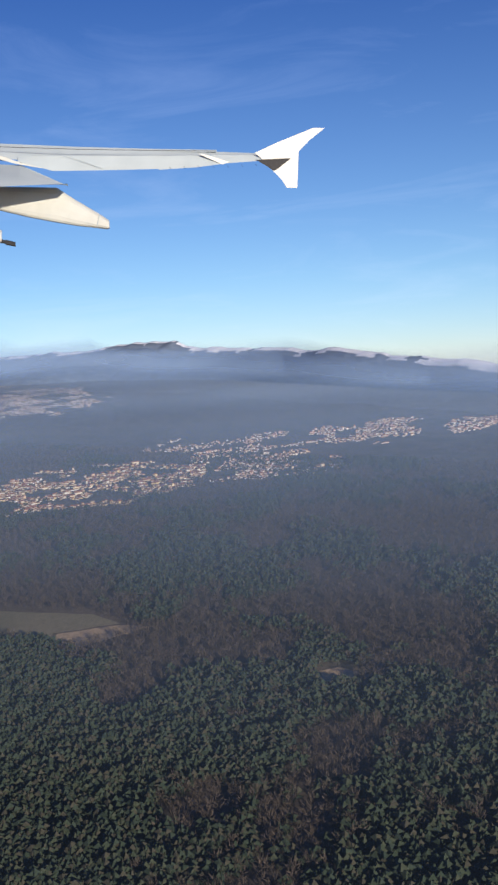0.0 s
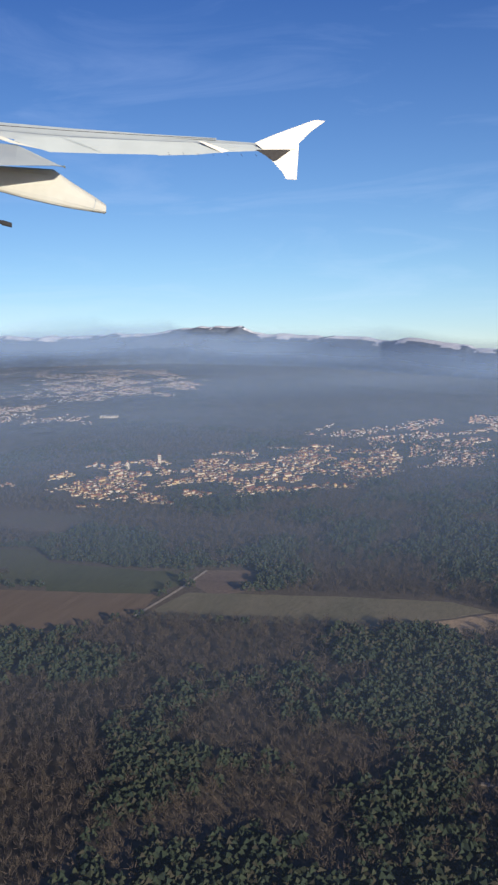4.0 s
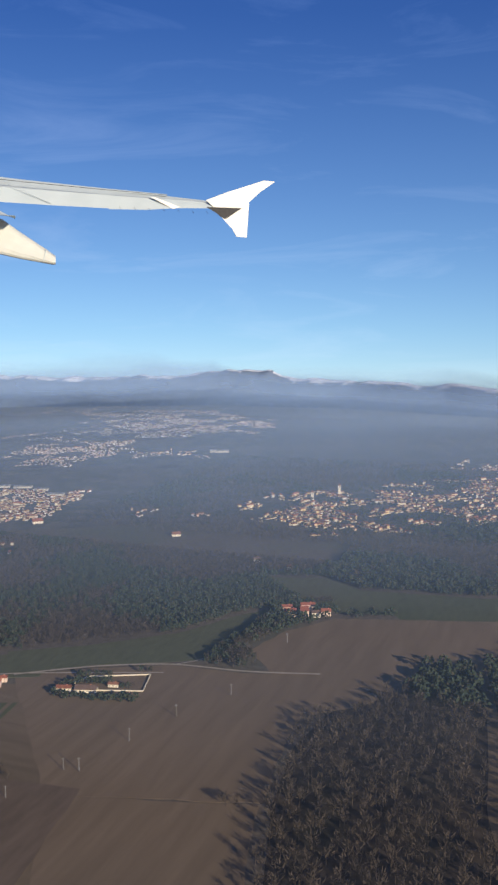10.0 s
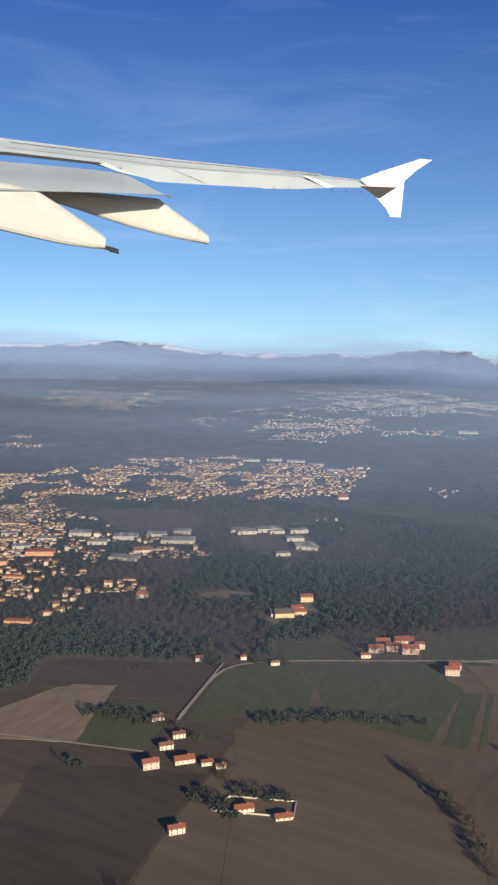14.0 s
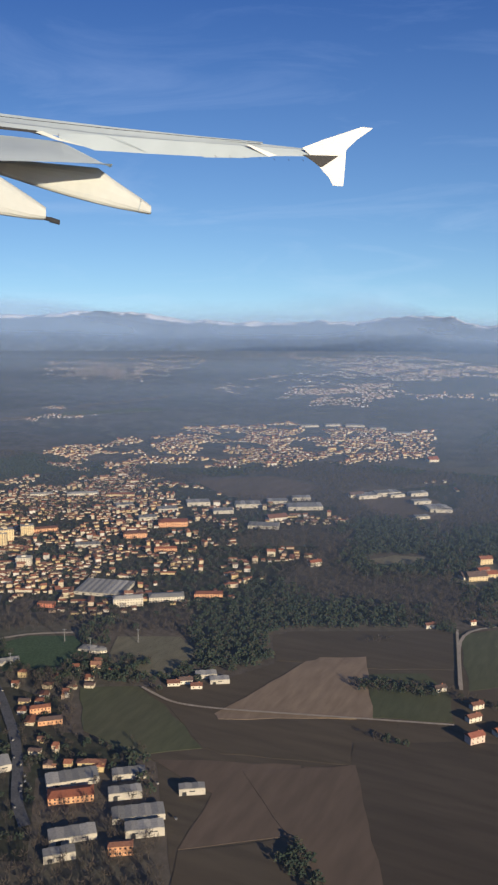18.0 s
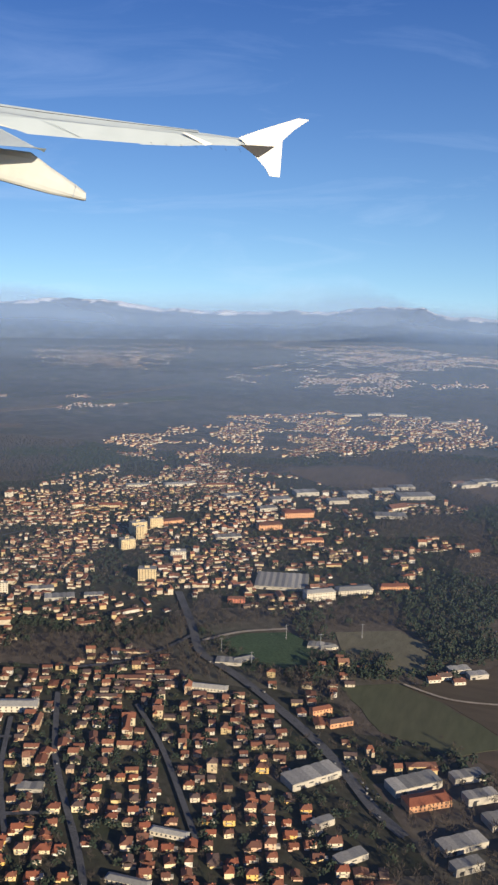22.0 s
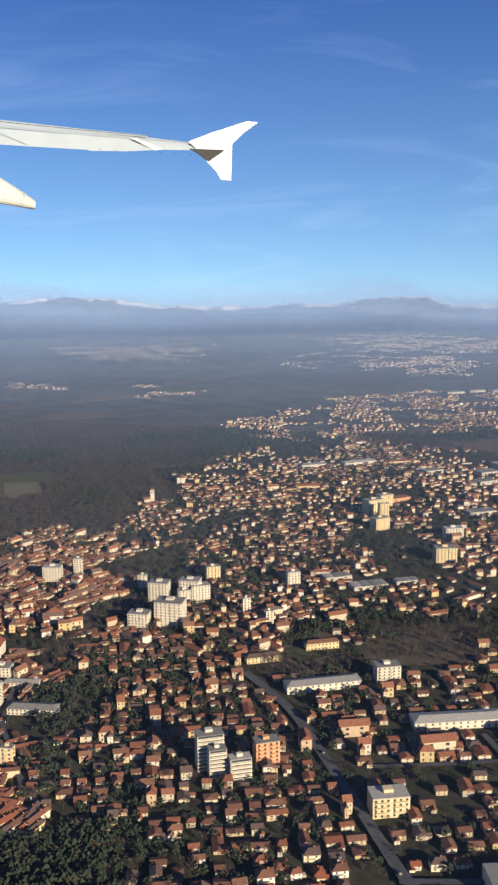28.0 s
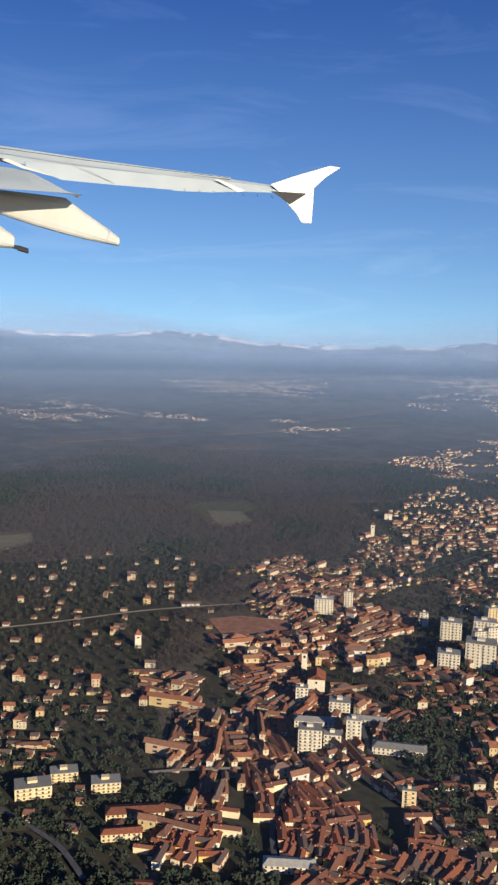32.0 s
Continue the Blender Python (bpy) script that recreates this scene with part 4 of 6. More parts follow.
tree_belt('pine', 2.93, [(-438.5, 41.7), (-433.8, 38.7)])
tree_belt('bare', 1.16, [(-473.9, 60.7), (-471.0, 58.0)])
tree_belt('pine', 4.69, [(-565.5, 79.0), (-550.2, 79.2), (-536.0, 85.3)])
tree_belt('mix', 4.35, [(-544.6, 72.6), (-533.5, 92.9)])
tree_belt('mix', 3.32, [(-498.6, 81.9), (-487.7, 81.7)])
tree_belt('pine', 3.89, [(-606.4, 49.1), (-597.9, 46.8), (-584.7, 45.8)])
tree_belt('pine', 3.19, [(-589.1, 48.7), (-580.5, 42.9)])
tree_belt('mix', 2.99, [(-595.9, 29.8), (-588.7, 30.0)])
tree_belt('mix', 4.76, [(-559.2, 87.3), (-538.9, 83.8)])
tree_belt('pine', 2.47, [(-606.6, 12.3), (-602.5, 10.8), (-599.6, 14.2)])
tree_belt('pine', 2.90, [(-606.1, 55.5), (-599.6, 51.9), (-594.5, 42.7)])
tree_belt('pine', 3.12, [(-631.4, 21.9), (-625.3, 15.6), (-621.5, 11.9)])
tree_belt('mix', 5.57, [(-557.6, -2.7), (-547.9, -10.0), (-537.5, -15.5)])
tree_belt('mix', 4.27, [(-555.9, -8.6), (-546.1, -15.1)])
tree_belt('pine', 2.17, [(-547.4, 5.9), (-537.2, -10.6)])
# ---- houses that stand far off, joined town by town ----
BOX = [(-.5, -.5, 0), (.5, -.5, 0), (.5, .5, 0), (-.5, .5, 0), (-.5, -.5, 1), (.5, -.5, 1), (.5, .5, 1), (-.5, .5, 1)]
BOX_F = [(0, 1, 5, 4), (1, 2, 6, 5), (2, 3, 7, 6), (3, 0, 4, 7)]
GABLE = [(-.56, -.6, .96), (.56, -.6, .96), (.56, .6, .96), (-.56, .6, .96), (-.56, 0, 1.34), (.56, 0, 1.34), (-.5, -.5, .97), (-.5, .5, .97), (.5, -.5, .97), (.5, .5, .97)]
GABLE_F = [(0, 1, 5, 4), (2, 3, 4, 5), (3, 0, 4, 4), (1, 2, 5, 5)]
HIP = [(-.57, -.57, .97), (.57, -.57, .97), (.57, .57, .97), (-.57, .57, .97), (-.18, 0, 1.32), (.18, 0, 1.32)]
HIP_F = [(0, 1, 5, 4), (2, 3, 4, 5), (3, 0, 4, 4), (1, 2, 5, 5)]


def tri_quads(fs):
    """Splits the faces into triangles, dropping the empty ones."""
    out = []
    for f in fs:
        out.append((f[0], f[1], f[2]))
        if f[3] != f[2]:
            out.append((f[0], f[2], f[3]))
    return out


TAKEN = []
PLACED = []
BLOCK_SPOTS = []
STYLE = {  # width, depth, storeys height, spread of turning, in metres fitted to the camera's view, before the plan's scale
    "villa": (9.2, 7.8, 4.8), "mid": (9.0, 6.6, 4.4), "red": (8.6, 6.4, 4.2), "old": (15, 5.4, 4.8), "far": (6.2, 4.8, 3.8)}


def town(kind, step, fill, corners):
    c = np.asarray(corners)
    step *= {"mid": 0.74, "red": 0.76, "far": 0.78, "old": 0.9}.get(kind, 1.0)
    grid = {"villa": 0.38, "old": 1.28, "mid": 0.6, "red": 0.9, "far": 0.5}[kind]
    mid, half = c.mean(0), np.ptp(c, axis=0).max() * 0.75
    xy = spots(-half, half, -half, half, step, RNG, {"villa": 0.16, "old": 0.14}.get(kind, 0.45))
    if kind == "old":
        xy[:, 0] *= 1.25
    xy = xy @ np.array([[math.cos(grid), math.sin(grid)], [-math.sin(grid), math.cos(grid)]]) + mid
    loose = np.stack([patchy(xy, step * 2.2, 71), patchy(xy, step * 2.2, 72)], 1) - 0.5
    keep = inside(xy + loose * step * 7, corners) & (RNG.uniform(size=len(xy)) < fill)
    if kind in ("mid", "red"):
        keep &= patchy(xy, step * 2.6, 9) + RNG.normal(0, 0.06, len(xy)) > (0.42 if kind == "mid" else 0.36)
    if kind == "old":
        keep &= patchy(xy, step * 2.4, 21) + RNG.normal(0, 0.05, len(xy)) > 0.28
    keep &= (patchy(xy, step * (3.5 if kind != "far" else 3), len(corners)) > {"far": 0.46, "red": 0.24}.get(kind, 0.36)) | (kind in ("old", "villa"))
    for k, w, line in ROADS:
        keep &= ~near_line(xy, line, w / 2 + step * 0.3)
    for k, poly in FIELDS:
        keep &= ~inside(xy, poly)
    for bx, by, br in BLOCK_SPOTS:
        keep &= (xy[:, 0] - bx) ** 2 + (xy[:, 1] - by) ** 2 > br * br
    xy = xy[keep]
    free = np.ones(len(xy), bool)
    for old in PLACED:
        near_by = old[((old > xy.min(0) - step) & (old < xy.max(0) + step)).all(1)] if len(xy) else old[:0]
        for lo in range(0, len(xy), 400):
            if len(near_by):
                free[lo:lo + 400] &= ((xy[lo:lo + 400, None] - near_by[None]) ** 2).sum(-1).min(1) > (0.8 * step) ** 2
    xy = xy[free]
    if len(xy):
        PLACED.append(xy)
    s = size_at(xy)
    w, d, h = STYLE[kind]
    street = grid + (0 if kind == "villa" else 1.5 * (patchy(xy, step * 7, 5) - 0.5) if kind == "old" else 0.8 * (np.round(patchy(xy, step * 7, 3) * 5) / 5 - 0.5))
    turn = street + RNG.choice([0, math.pi / 2], len(xy), p=[0.7, 0.3]) + RNG.normal(0, 0.05 if kind != "old" else 0.12, len(xy))
    return xy, s * w * RNG.choice([0.7, 0.9, 1.1, 1.4, 2.4], len(xy), p=[.3, .37, .25, .06, .02] if kind == "villa" else [.27, .33, .2, .11, .09]) * RNG.uniform(0.9, 1.1, len(xy)), s * d * RNG.uniform(0.75, 1.2, len(xy)), s * h * RNG.choice([0.6, 0.8, 1.0, 1.4, 2.0], len(xy), p=[.25, .4, .2, .1, .05]), turn


def panes(rows):
    """Window openings on all four walls of a unit house."""
    v, f = [], []
    for z in rows:
        for x in (-.27, .24):
            for y, e in ((-.505, -1), (.505, 1)):
                v += [(x - .06 * e, y, z), (x + .06 * e, y, z), (x + .06 * e, y, z + .2), (x - .06 * e, y, z + .2)]
        for x, e in ((-.505, 1), (.505, -1)):
            v += [(x, -.08 * e, z), (x, .08 * e, z), (x, .08 * e, z + .2), (x, -.08 * e, z + .2)]
    return v, [tuple(range(i, i + 4)) for i in range(0, len(v), 4)]


PANES, PANES_F = panes((.2, .62))


def with_wings(sets, share, seed):
    """Gives a share of the houses a lower wing set at a right angle."""
    rng = np.random.RandomState(seed)
    out = list(sets)
    for xy, w, d, h, turn in sets:
        q = rng.uniform(size=len(xy)) < share
        e = rng.choice([-1, 1], int(q.sum()))
        c, n = np.cos(turn[q]), np.sin(turn[q])
        dx, dy = e * 0.3 * w[q], -0.55 * d[q]
        out.append((xy[q] + np.stack([dx * c - dy * n, dx * n + dy * c], 1), d[q] * 0.95, w[q] * 0.42, h[q] * 0.8, turn[q] + math.pi / 2))
    return out


def far_town(name, label, sets, wall="wall", openings=False):
    chunks = []
    for xy, w, d, h, turn in sets:
        for pick, roof, rf in ((0, GABLE, GABLE_F), (1, HIP, HIP_F)):
            sel = RNG.uniform(size=len(xy)) < 0.8 if pick == 0 else ~sel
            c, s = np.cos(turn[sel])[:, None], np.sin(turn[sel])[:, None]
            for shp, fs, slot in ((BOX, BOX_F, 0), (roof, rf, 1)) + (((PANES, PANES_F, 2),) if openings else ()):
                shp = np.asarray(shp)
                x, y = shp[:, 0][None] * w[sel][:, None], shp[:, 1][None] * d[sel][:, None]
                z = shp[:, 2][None] * h[sel][:, None] - (0.1 if slot == 0 else 0)
                v = np.stack([x * c - y * s + xy[sel][:, 0:1], x * s + y * c + xy[sel][:, 1:2], z], -1)
                t = tri_quads(fs)
                chunks.append((v, t, [slot] * len(t)))
    ob = bulk(name, chunks, [M[wall], M["roof"]] + ([M["glass"]] if openings else []))
    return tagged(ob, label, "houses", kind="stuff")


# ---- landmark buildings and near houses, one by one ----
def add_box(bm, x0, x1, y0, y1, z0, z1):
    v = [bm.verts.new(p) for p in ((x0, y0, z0), (x1, y0, z0), (x1, y1, z0), (x0, y1, z0), (x0, y0, z1), (x1, y0, z1), (x1, y1, z1), (x0, y1, z1))]
    for q in ((0, 1, 5, 4), (1, 2, 6, 5), (2, 3, 7, 6), (3, 0, 4, 7), (4, 5, 6, 7), (3, 2, 1, 0)):
        bm.faces.new([v[i] for i in q])


def box_bm(*a):
    bm = bmesh.new()
    add_box(bm, *a)
    return bm


def add_gable(bm, x0, x1, y0, y1, z, rise, thick, hip=0.0):
    """A pitched roof with the ridge along x; hip draws its ends in."""
    m = (y0 + y1) / 2
    pts = [(x0, y0, z), (x1, y0, z), (x1, y1, z), (x0, y1, z), (x0 + hip, m, z + rise), (x1 - hip, m, z + rise)]
    low = [bm.verts.new(p) for p in pts]
    top = [bm.verts.new((p[0], p[1], p[2] + thick)) for p in pts]
    for q in ((0, 1, 5, 4), (2, 3, 4, 5), (3, 0, 4), (1, 2, 5)):
        bm.faces.new([top[i] for i in q])
        bm.faces.new([low[i] for i in q[::-1]])
    for a, b in ((0, 1), (1, 2), (2, 3), (3, 0)):
        bm.faces.new((low[a], low[b], top[b], top[a]))


def gable_bm(*a, **k):
    bm = bmesh.new()
    add_gable(bm, *a, **k)
    return bm


UNIT = {}


def pane(parent, x, y, z, w, h, face, name="window", mat="glass"):
    """A window set on a wall: face 0 front, 1 right, 2 back, 3 left. All share one mesh each for frame-and-glass."""
    if name not in UNIT:
        bm = box_bm(-.5, .5, -.06, .04, -.5, .5)
        bmesh.ops.bevel(bm, geom=[e for e in bm.edges], offset=0.03, segments=1, affect="EDGES")
        me = bpy.data.meshes.new(name)
        bm.to_mesh(me)
        bm.free()
        me.materials.append(M[mat])
        UNIT[name] = me
    ob = new(name, UNIT[name])
    ob.parent = parent
    ob.location = (x, y, z)
    ob.rotation_euler = (0, 0, face * math.pi / 2)
    ob.scale = (w, min(w, h), h)
    return ob


def wall_windows(root, w, d, h, s, floors, faces=(0, 1), gap=3.4, wide=1.3, high=1.5, most=12):
    """Rows of windows on the chosen faces."""
    for face in faces:
        ln = w if face in (0, 2) else d
        n = max(1, min(most, int(ln / (gap * s))))
        for fl in range(floors):
            z = h * (fl + 0.55) / floors
            for i in range(n):
                u = -ln / 2 + ln * (i + 0.5) / n
                x, y = {0: (u, -d / 2), 1: (w / 2, u), 2: (u, d / 2), 3: (-w / 2, u)}[face]
                pane(root, x, y, z, min(wide * s, 0.6 * ln / n), min(high * s, 0.55 * h / floors), face)


PAINTS = {"white": "pale", "yellow": "yellow", "orange": "orange", "red": "brickred"}
WORDS = {"white": "pale", "yellow": "warm yellow", "orange": "orange", "red": "brick-red"}


def building(kind, colour, x, y, w, d, h, turn, bands=False):
    """One landmark building, standing at its place."""
    s = float(size_at(np.array([x, y])))
    for k in range(max(1, int(round(w / d)))):
        u = (k + 0.5) / max(1, int(round(w / d))) - 0.5
        BLOCK_SPOTS.append((x + u * w * math.cos(turn), y + u * w * math.sin(turn), 0.72 * d + 3.0 * s))
    names = {"flats": ("apartment_building", "%s apartment block with rows of balconies and a flat roof", "apartment building"),
             "long": ("long_building", "long low %s building with a tiled roof", "building"),
             "shed": ("warehouse", "%s industrial shed with a ribbed light grey roof", "warehouse"),
             "farm": ("farmhouse", "%s farmhouse with a red tiled gable roof beside fields", "farmhouse"),
             "church": ("church", "%s church with a gabled front and tiled roof", "church"),
             "campanile": ("bell_tower", "tall %s bell tower with a pointed roof", "tower")}
    nm, lab, cat = names[kind]
    root = tagged(new(nm), lab % WORDS[colour], cat)
    root.matrix_world = pose(x, y, 0, 0, 0, math.degrees(turn))
    wall = M["stucco" if colour == "white" and kind in ("flats", "long", "church", "campanile") else PAINTS[colour]]
    if kind == "flats":
        floors = max(3, min(9, int(round(h / (3.1 * s)))))
        part("wall", box_bm(-w / 2, w / 2, -d / 2, d / 2, -0.1, h), wall, root)
        bm = box_bm(-w / 2 - .12 * s, w / 2 + .12 * s, -d / 2 - .12 * s, d / 2 + .12 * s, h, h + .5 * s)
        part("roof", bm, M["shed_roof"], root, "flat grey roof with a parapet")
        part("stair_head", box_bm(-w * .15, w * .12, -d * .1, d * .25, h + .5 * s, h + 2.6 * s), wall, root)
        wall_windows(root, w, d, h, s, floors, (1,) if bands else (0, 1), 3.6, 1.6, 1.5, 6)
        for fl in range(floors if bands else 0):  # long balconies before dark strips of glass
            z = h * fl / floors
            pane(root, 0, -d / 2, z + h * .72 / floors, w * .94, h * .5 / floors, 0)
            part("balcony", box_bm(-w * .5, w * .5, -d / 2 - 1.3 * s, -d / 2, z, z + h * .36 / floors), wall, root)
        n = 0 if bands else 2 if w > 14 * s else 1
        for fl in range(1, floors):
            for k in range(n):
                cx = (k - (n - 1) / 2) * w * 0.5
                part("balcony", box_bm(cx - w * .17, cx + w * .17, -d / 2 - 1.3 * s, -d / 2, h * fl / floors, h * fl / floors + 1.05 * s), wall, root)
    elif kind == "long":
        floors = max(1, min(4, int(round(h / (3.4 * s)))))
        part("wall", box_bm(-w / 2, w / 2, -d / 2, d / 2, -0.1, h), wall, root)
        part("roof", gable_bm(-w / 2 - .5 * s, w / 2 + .5 * s, -d / 2 - .6 * s, d / 2 + .6 * s, h, min(d * .2, 2.2 * s), .25 * s, hip=min(w * .1, d * .4)), M["house_roof"] if colour != "white" else M["shed_roof"], root)
        wall_windows(root, w, d, h, s, floors, (0, 1), 3.4, 1.4, 1.5, 13)
    elif kind == "shed":
        part("wall", box_bm(-w / 2, w / 2, -d / 2, d / 2, -0.1, h), wall, root)
        n = max(1, min(9, int(w / (9 * s))))
        for k in range(n):
            a, b = -w / 2 + w * k / n, -w / 2 + w * (k + 1) / n
            bm = bmesh.new()
            add_gable(bm, -d / 2 - .2 * s, d / 2 + .2 * s, a, b, h, .6 * s, .15 * s)
            bmesh.ops.rotate(bm, verts=bm.verts, matrix=Matrix.Rotation(math.pi / 2, 3, "Z"))
            bmesh.ops.scale(bm, verts=bm.verts, vec=(-1, 1, 1))
            part("roof_bay", bm, M["shed_roof"], root, "ribbed light grey roof bay" if k == 0 else "")
        for k in range(max(1, n - 1)):
            u = -w / 2 + w * (k + .5) / max(1, n - 1)
            pane(root, u, -d / 2, h * .62, 4.5 * s, .9 * s, 0)
        pane(root, -w * .3, -d / 2, min(h * .3, 2 * s), 3.6 * s, min(h * .55, 3.8 * s), 0, "loading_door", "dark")
    elif kind == "farm":
        part("wall", box_bm(-w / 2, w / 2, -d / 2, d / 2, -0.1, h), {"white": M["stucco"], "orange": M["pink"], "red": M["pink"]}.get(colour, wall), root)
        part("roof", gable_bm(-w / 2 - .6 * s, w / 2 + .6 * s, -d / 2 - .8 * s, d / 2 + .8 * s, h, d * .3, .25 * s), M["red_tiles" if colour in ("orange", "red") else "house_roof"], root, "red clay tiles")
        part("chimney", box_bm(w * .2, w * .2 + .9 * s, -.4 * s, .5 * s, h + d * .12, h + d * .26 + 1.4 * s), M["brickred"], root)
        wall_windows(root, w, d, h, s, max(1, min(2, int(round(h / (3 * s))))), (0, 1), 4.0, 1.2, 1.4, 6)
    elif kind == "church":
        part("nave", box_bm(-w / 2, w / 2, -d / 2, d / 2, -0.1, h), wall, root)
        bm = bmesh.new()
        add_gable(bm, -d / 2 - .5 * s, d / 2 + .5 * s, -w / 2 - .6 * s, w / 2 + .6 * s, h, w * .28, .3 * s)
        bmesh.ops.rotate(bm, verts=bm.verts, matrix=Matrix.Rotation(math.pi / 2, 3, "Z"))
        part("roof", bm, M["house_roof"], root)
        part("front", gable_bm(-.3 * s, .3 * s, -w / 2, w / 2, h, w * .27, .05 * s), wall, root).matrix_local = Matrix.Translation((0, -d / 2, 0)) @ Matrix.Rotation(math.pi / 2, 4, "Z")
        pane(root, 0, -d / 2, 2.0 * s, 2.2 * s, 3.8 * s, 0, "church_door", "dark")
        pane(root, 0, -d / 2, h * .75, 2.2 * s, 2.2 * s, 0)
    else:
        part("shaft", box_bm(-w / 2, w / 2, -w / 2, w / 2, -0.1, h), wall, root)
        part("cornice", box_bm(-w * .58, w * .58, -w * .58, w * .58, h, h + .6 * s), wall, root)
        bm = bmesh.new()
        bmesh.ops.create_cone(bm, cap_ends=True, segments=4, radius1=w * .72, radius2=0.01, depth=w * .9, matrix=Matrix.Translation((0, 0, h + .6 * s + w * .45)) @ Matrix.Rotation(math.pi / 4, 4, "Z"))
        part("spire", bm, M["house_roof"], root)
        for face, (px, py) in enumerate(((0, -w / 2), (w / 2, 0), (0, w / 2), (-w / 2, 0))):
            pane(root, px, py, h * .86, w * .4, h * .12, face, "belfry_opening", "dark")
    return root


def merge(bm, other):
    """Adds the faces of another bmesh to this one."""
    me = bpy.data.meshes.new("merge")
    other.to_mesh(me)
    other.free()
    bm.from_mesh(me)
    bpy.data.meshes.remove(me)


def villa(kind):
    """A detached house in metres, sized to fit the camera's view, to be copied at the scale of the plan."""
    r = random.Random(kind)
    w, d, h = r.uniform(10, 14), r.uniform(8.5, 11), r.choice([4.6, 5.2, 5.8, 7.2])
    root = tagged(new("house"), "", "house", group="houses along the streets")
    words = ("hipped", "gabled")[kind % 2]
    root["label"] = "detached rendered house with a %s red tile roof and garden" % words
    walls = box_bm(-w / 2, w / 2, -d / 2, d / 2, -0.4, h)
    tiles = gable_bm(-w / 2 - .8, w / 2 + .8, -d / 2 - .8, d / 2 + .8, h, d * .27, .3, hip=d * .5 if kind % 2 == 0 else 0.0)
    if kind in (2, 3, 5, 7):  # a lower wing set at a right angle
        a, b, low = -w * .5 - 2.6, -w * .5 + 3.4, h * .62
        merge(walls, box_bm(a, b, -d / 2 - 3.0, d / 2 - 2.0, -0.4, low))
        side = gable_bm(-d / 2 - 1.1, d / 2 + 1.1, -3.7, 3.7, 0, 1.7, .3)
        bmesh.ops.transform(side, matrix=Matrix.Translation(((a + b) / 2, -2.5, low)) @ Matrix.Rotation(math.pi / 2, 4, "Z"), verts=side.verts)
        merge(tiles, side)
    part("wall", walls, M["house_wall"], root)
    part("roof", tiles, M["house_roof"], root)
    part("chimney", box_bm(w * .16, w * .16 + 1.0, .6, 1.5, h, h + d * .27 + 1.0), M["brickred"], root)
    if kind % 3 == 0:
        part("balcony", box_bm(-w * .3, w * .2, -d / 2 - 1.4, -d / 2, h * .5, h * .5 + 1.0), M["pale"], root, "pale balcony parapet")
    if kind % 3 == 1:
        part("garage", box_bm(w / 2, w / 2 + 4.5, -d * .3, d * .3, -0.4, 2.8), M["pale"], root, "flat-roofed side garage")
    wall_windows(root, w, d, h, 1.0, 2, (0,), 4.4, 1.5, 1.6, 2)
    wall_windows(root, w, d, h, 1.0, 2, (1,), 4.4, 1.5, 1.6, 1)
    return root


FAR_VILLAS = []
FAR_OLD = []


def old_house(kind):
    """A narrow old house of a terrace, in metres, sized to fit the camera's view."""
    r = random.Random(50 + kind)
    w, d, h = r.uniform(15, 22), r.uniform(5.6, 7), r.choice([4.6, 5.4, 6.4])
    root = tagged(new("old_house"), "old rendered town house with a worn red clay roof", "house", group="houses of the old town")
    part("wall", box_bm(-w / 2, w / 2, -d / 2, d / 2, -0.4, h), M["house_wall"], root)
    part("roof", gable_bm(-w / 2 - .3, w / 2 + .3, -d / 2 - .7, d / 2 + .7, h, d * .27, .3), M["house_roof"], root)
    part("chimney", box_bm(w * .2, w * .2 + 1.0, .4, 1.3, h, h + d * .27 + 1.0), M["brickred"], root)
    for u in (-.28, .24):
        pane(root, u * w, -d / 2, h * .62, 1.4, 1.9, 0)
    return root


def near_old_houses():
    """The old houses nearest to the flight line become things; the rest stay joined."""
    made, kinds, firsts = 0, [old_house(k) for k in range(5)], []
    for k, (xy, w, d, h, turn) in HOUSES:
        if k != "old":
            continue
        close = xy[:, 1] < 20
        for i in np.nonzero(close)[0]:
            if made >= 150:
                close[i] = False
                continue
            m = Matrix.Translation((xy[i, 0], xy[i, 1], 0)) @ Matrix.Rotation(turn[i], 4, "Z") @ Matrix.Scale(float(size_at(xy[i])) * RNG.uniform(0.7, 0.95), 4)
            if made < len(kinds):
                firsts.append(m)
            else:
                copy_thing(kinds[RNG.randint(0, 5)], m)
            made += 1
        FAR_OLD.append((xy[~close], w[~close], d[~close], h[~close], turn[~close]))
    for first, m in zip(kinds, firsts):
        first.matrix_world = m


def near_villas():
    """The houses of the streets nearest to the flight line become things; the rest stay joined."""
    made, kinds, firsts = 0, [villa(k) for k in range(8)], []
    for k, (xy, w, d, h, turn) in HOUSES:
        if k != "villa":
            continue
        close = (xy[:, 0] > -592) & (xy[:, 0] < -480) & (xy[:, 1] < 46)
        for i in np.nonzero(close)[0]:
            if made >= 232:
                close[i] = False
                continue
            m = Matrix.Translation((xy[i, 0], xy[i, 1], 0)) @ Matrix.Rotation(turn[i], 4, "Z") @ Matrix.Scale(float(size_at(xy[i])) * RNG.uniform(0.52, 0.8), 4)
            if made < len(kinds):
                firsts.append(m)
            else:
                copy_thing(kinds[RNG.randint(0, 8)], m)
            made += 1
        FAR_VILLAS.append((xy[~close], w[~close], d[~close], h[~close], turn[~close]))
    for first, m in zip(kinds, firsts):
        first.matrix_world = m


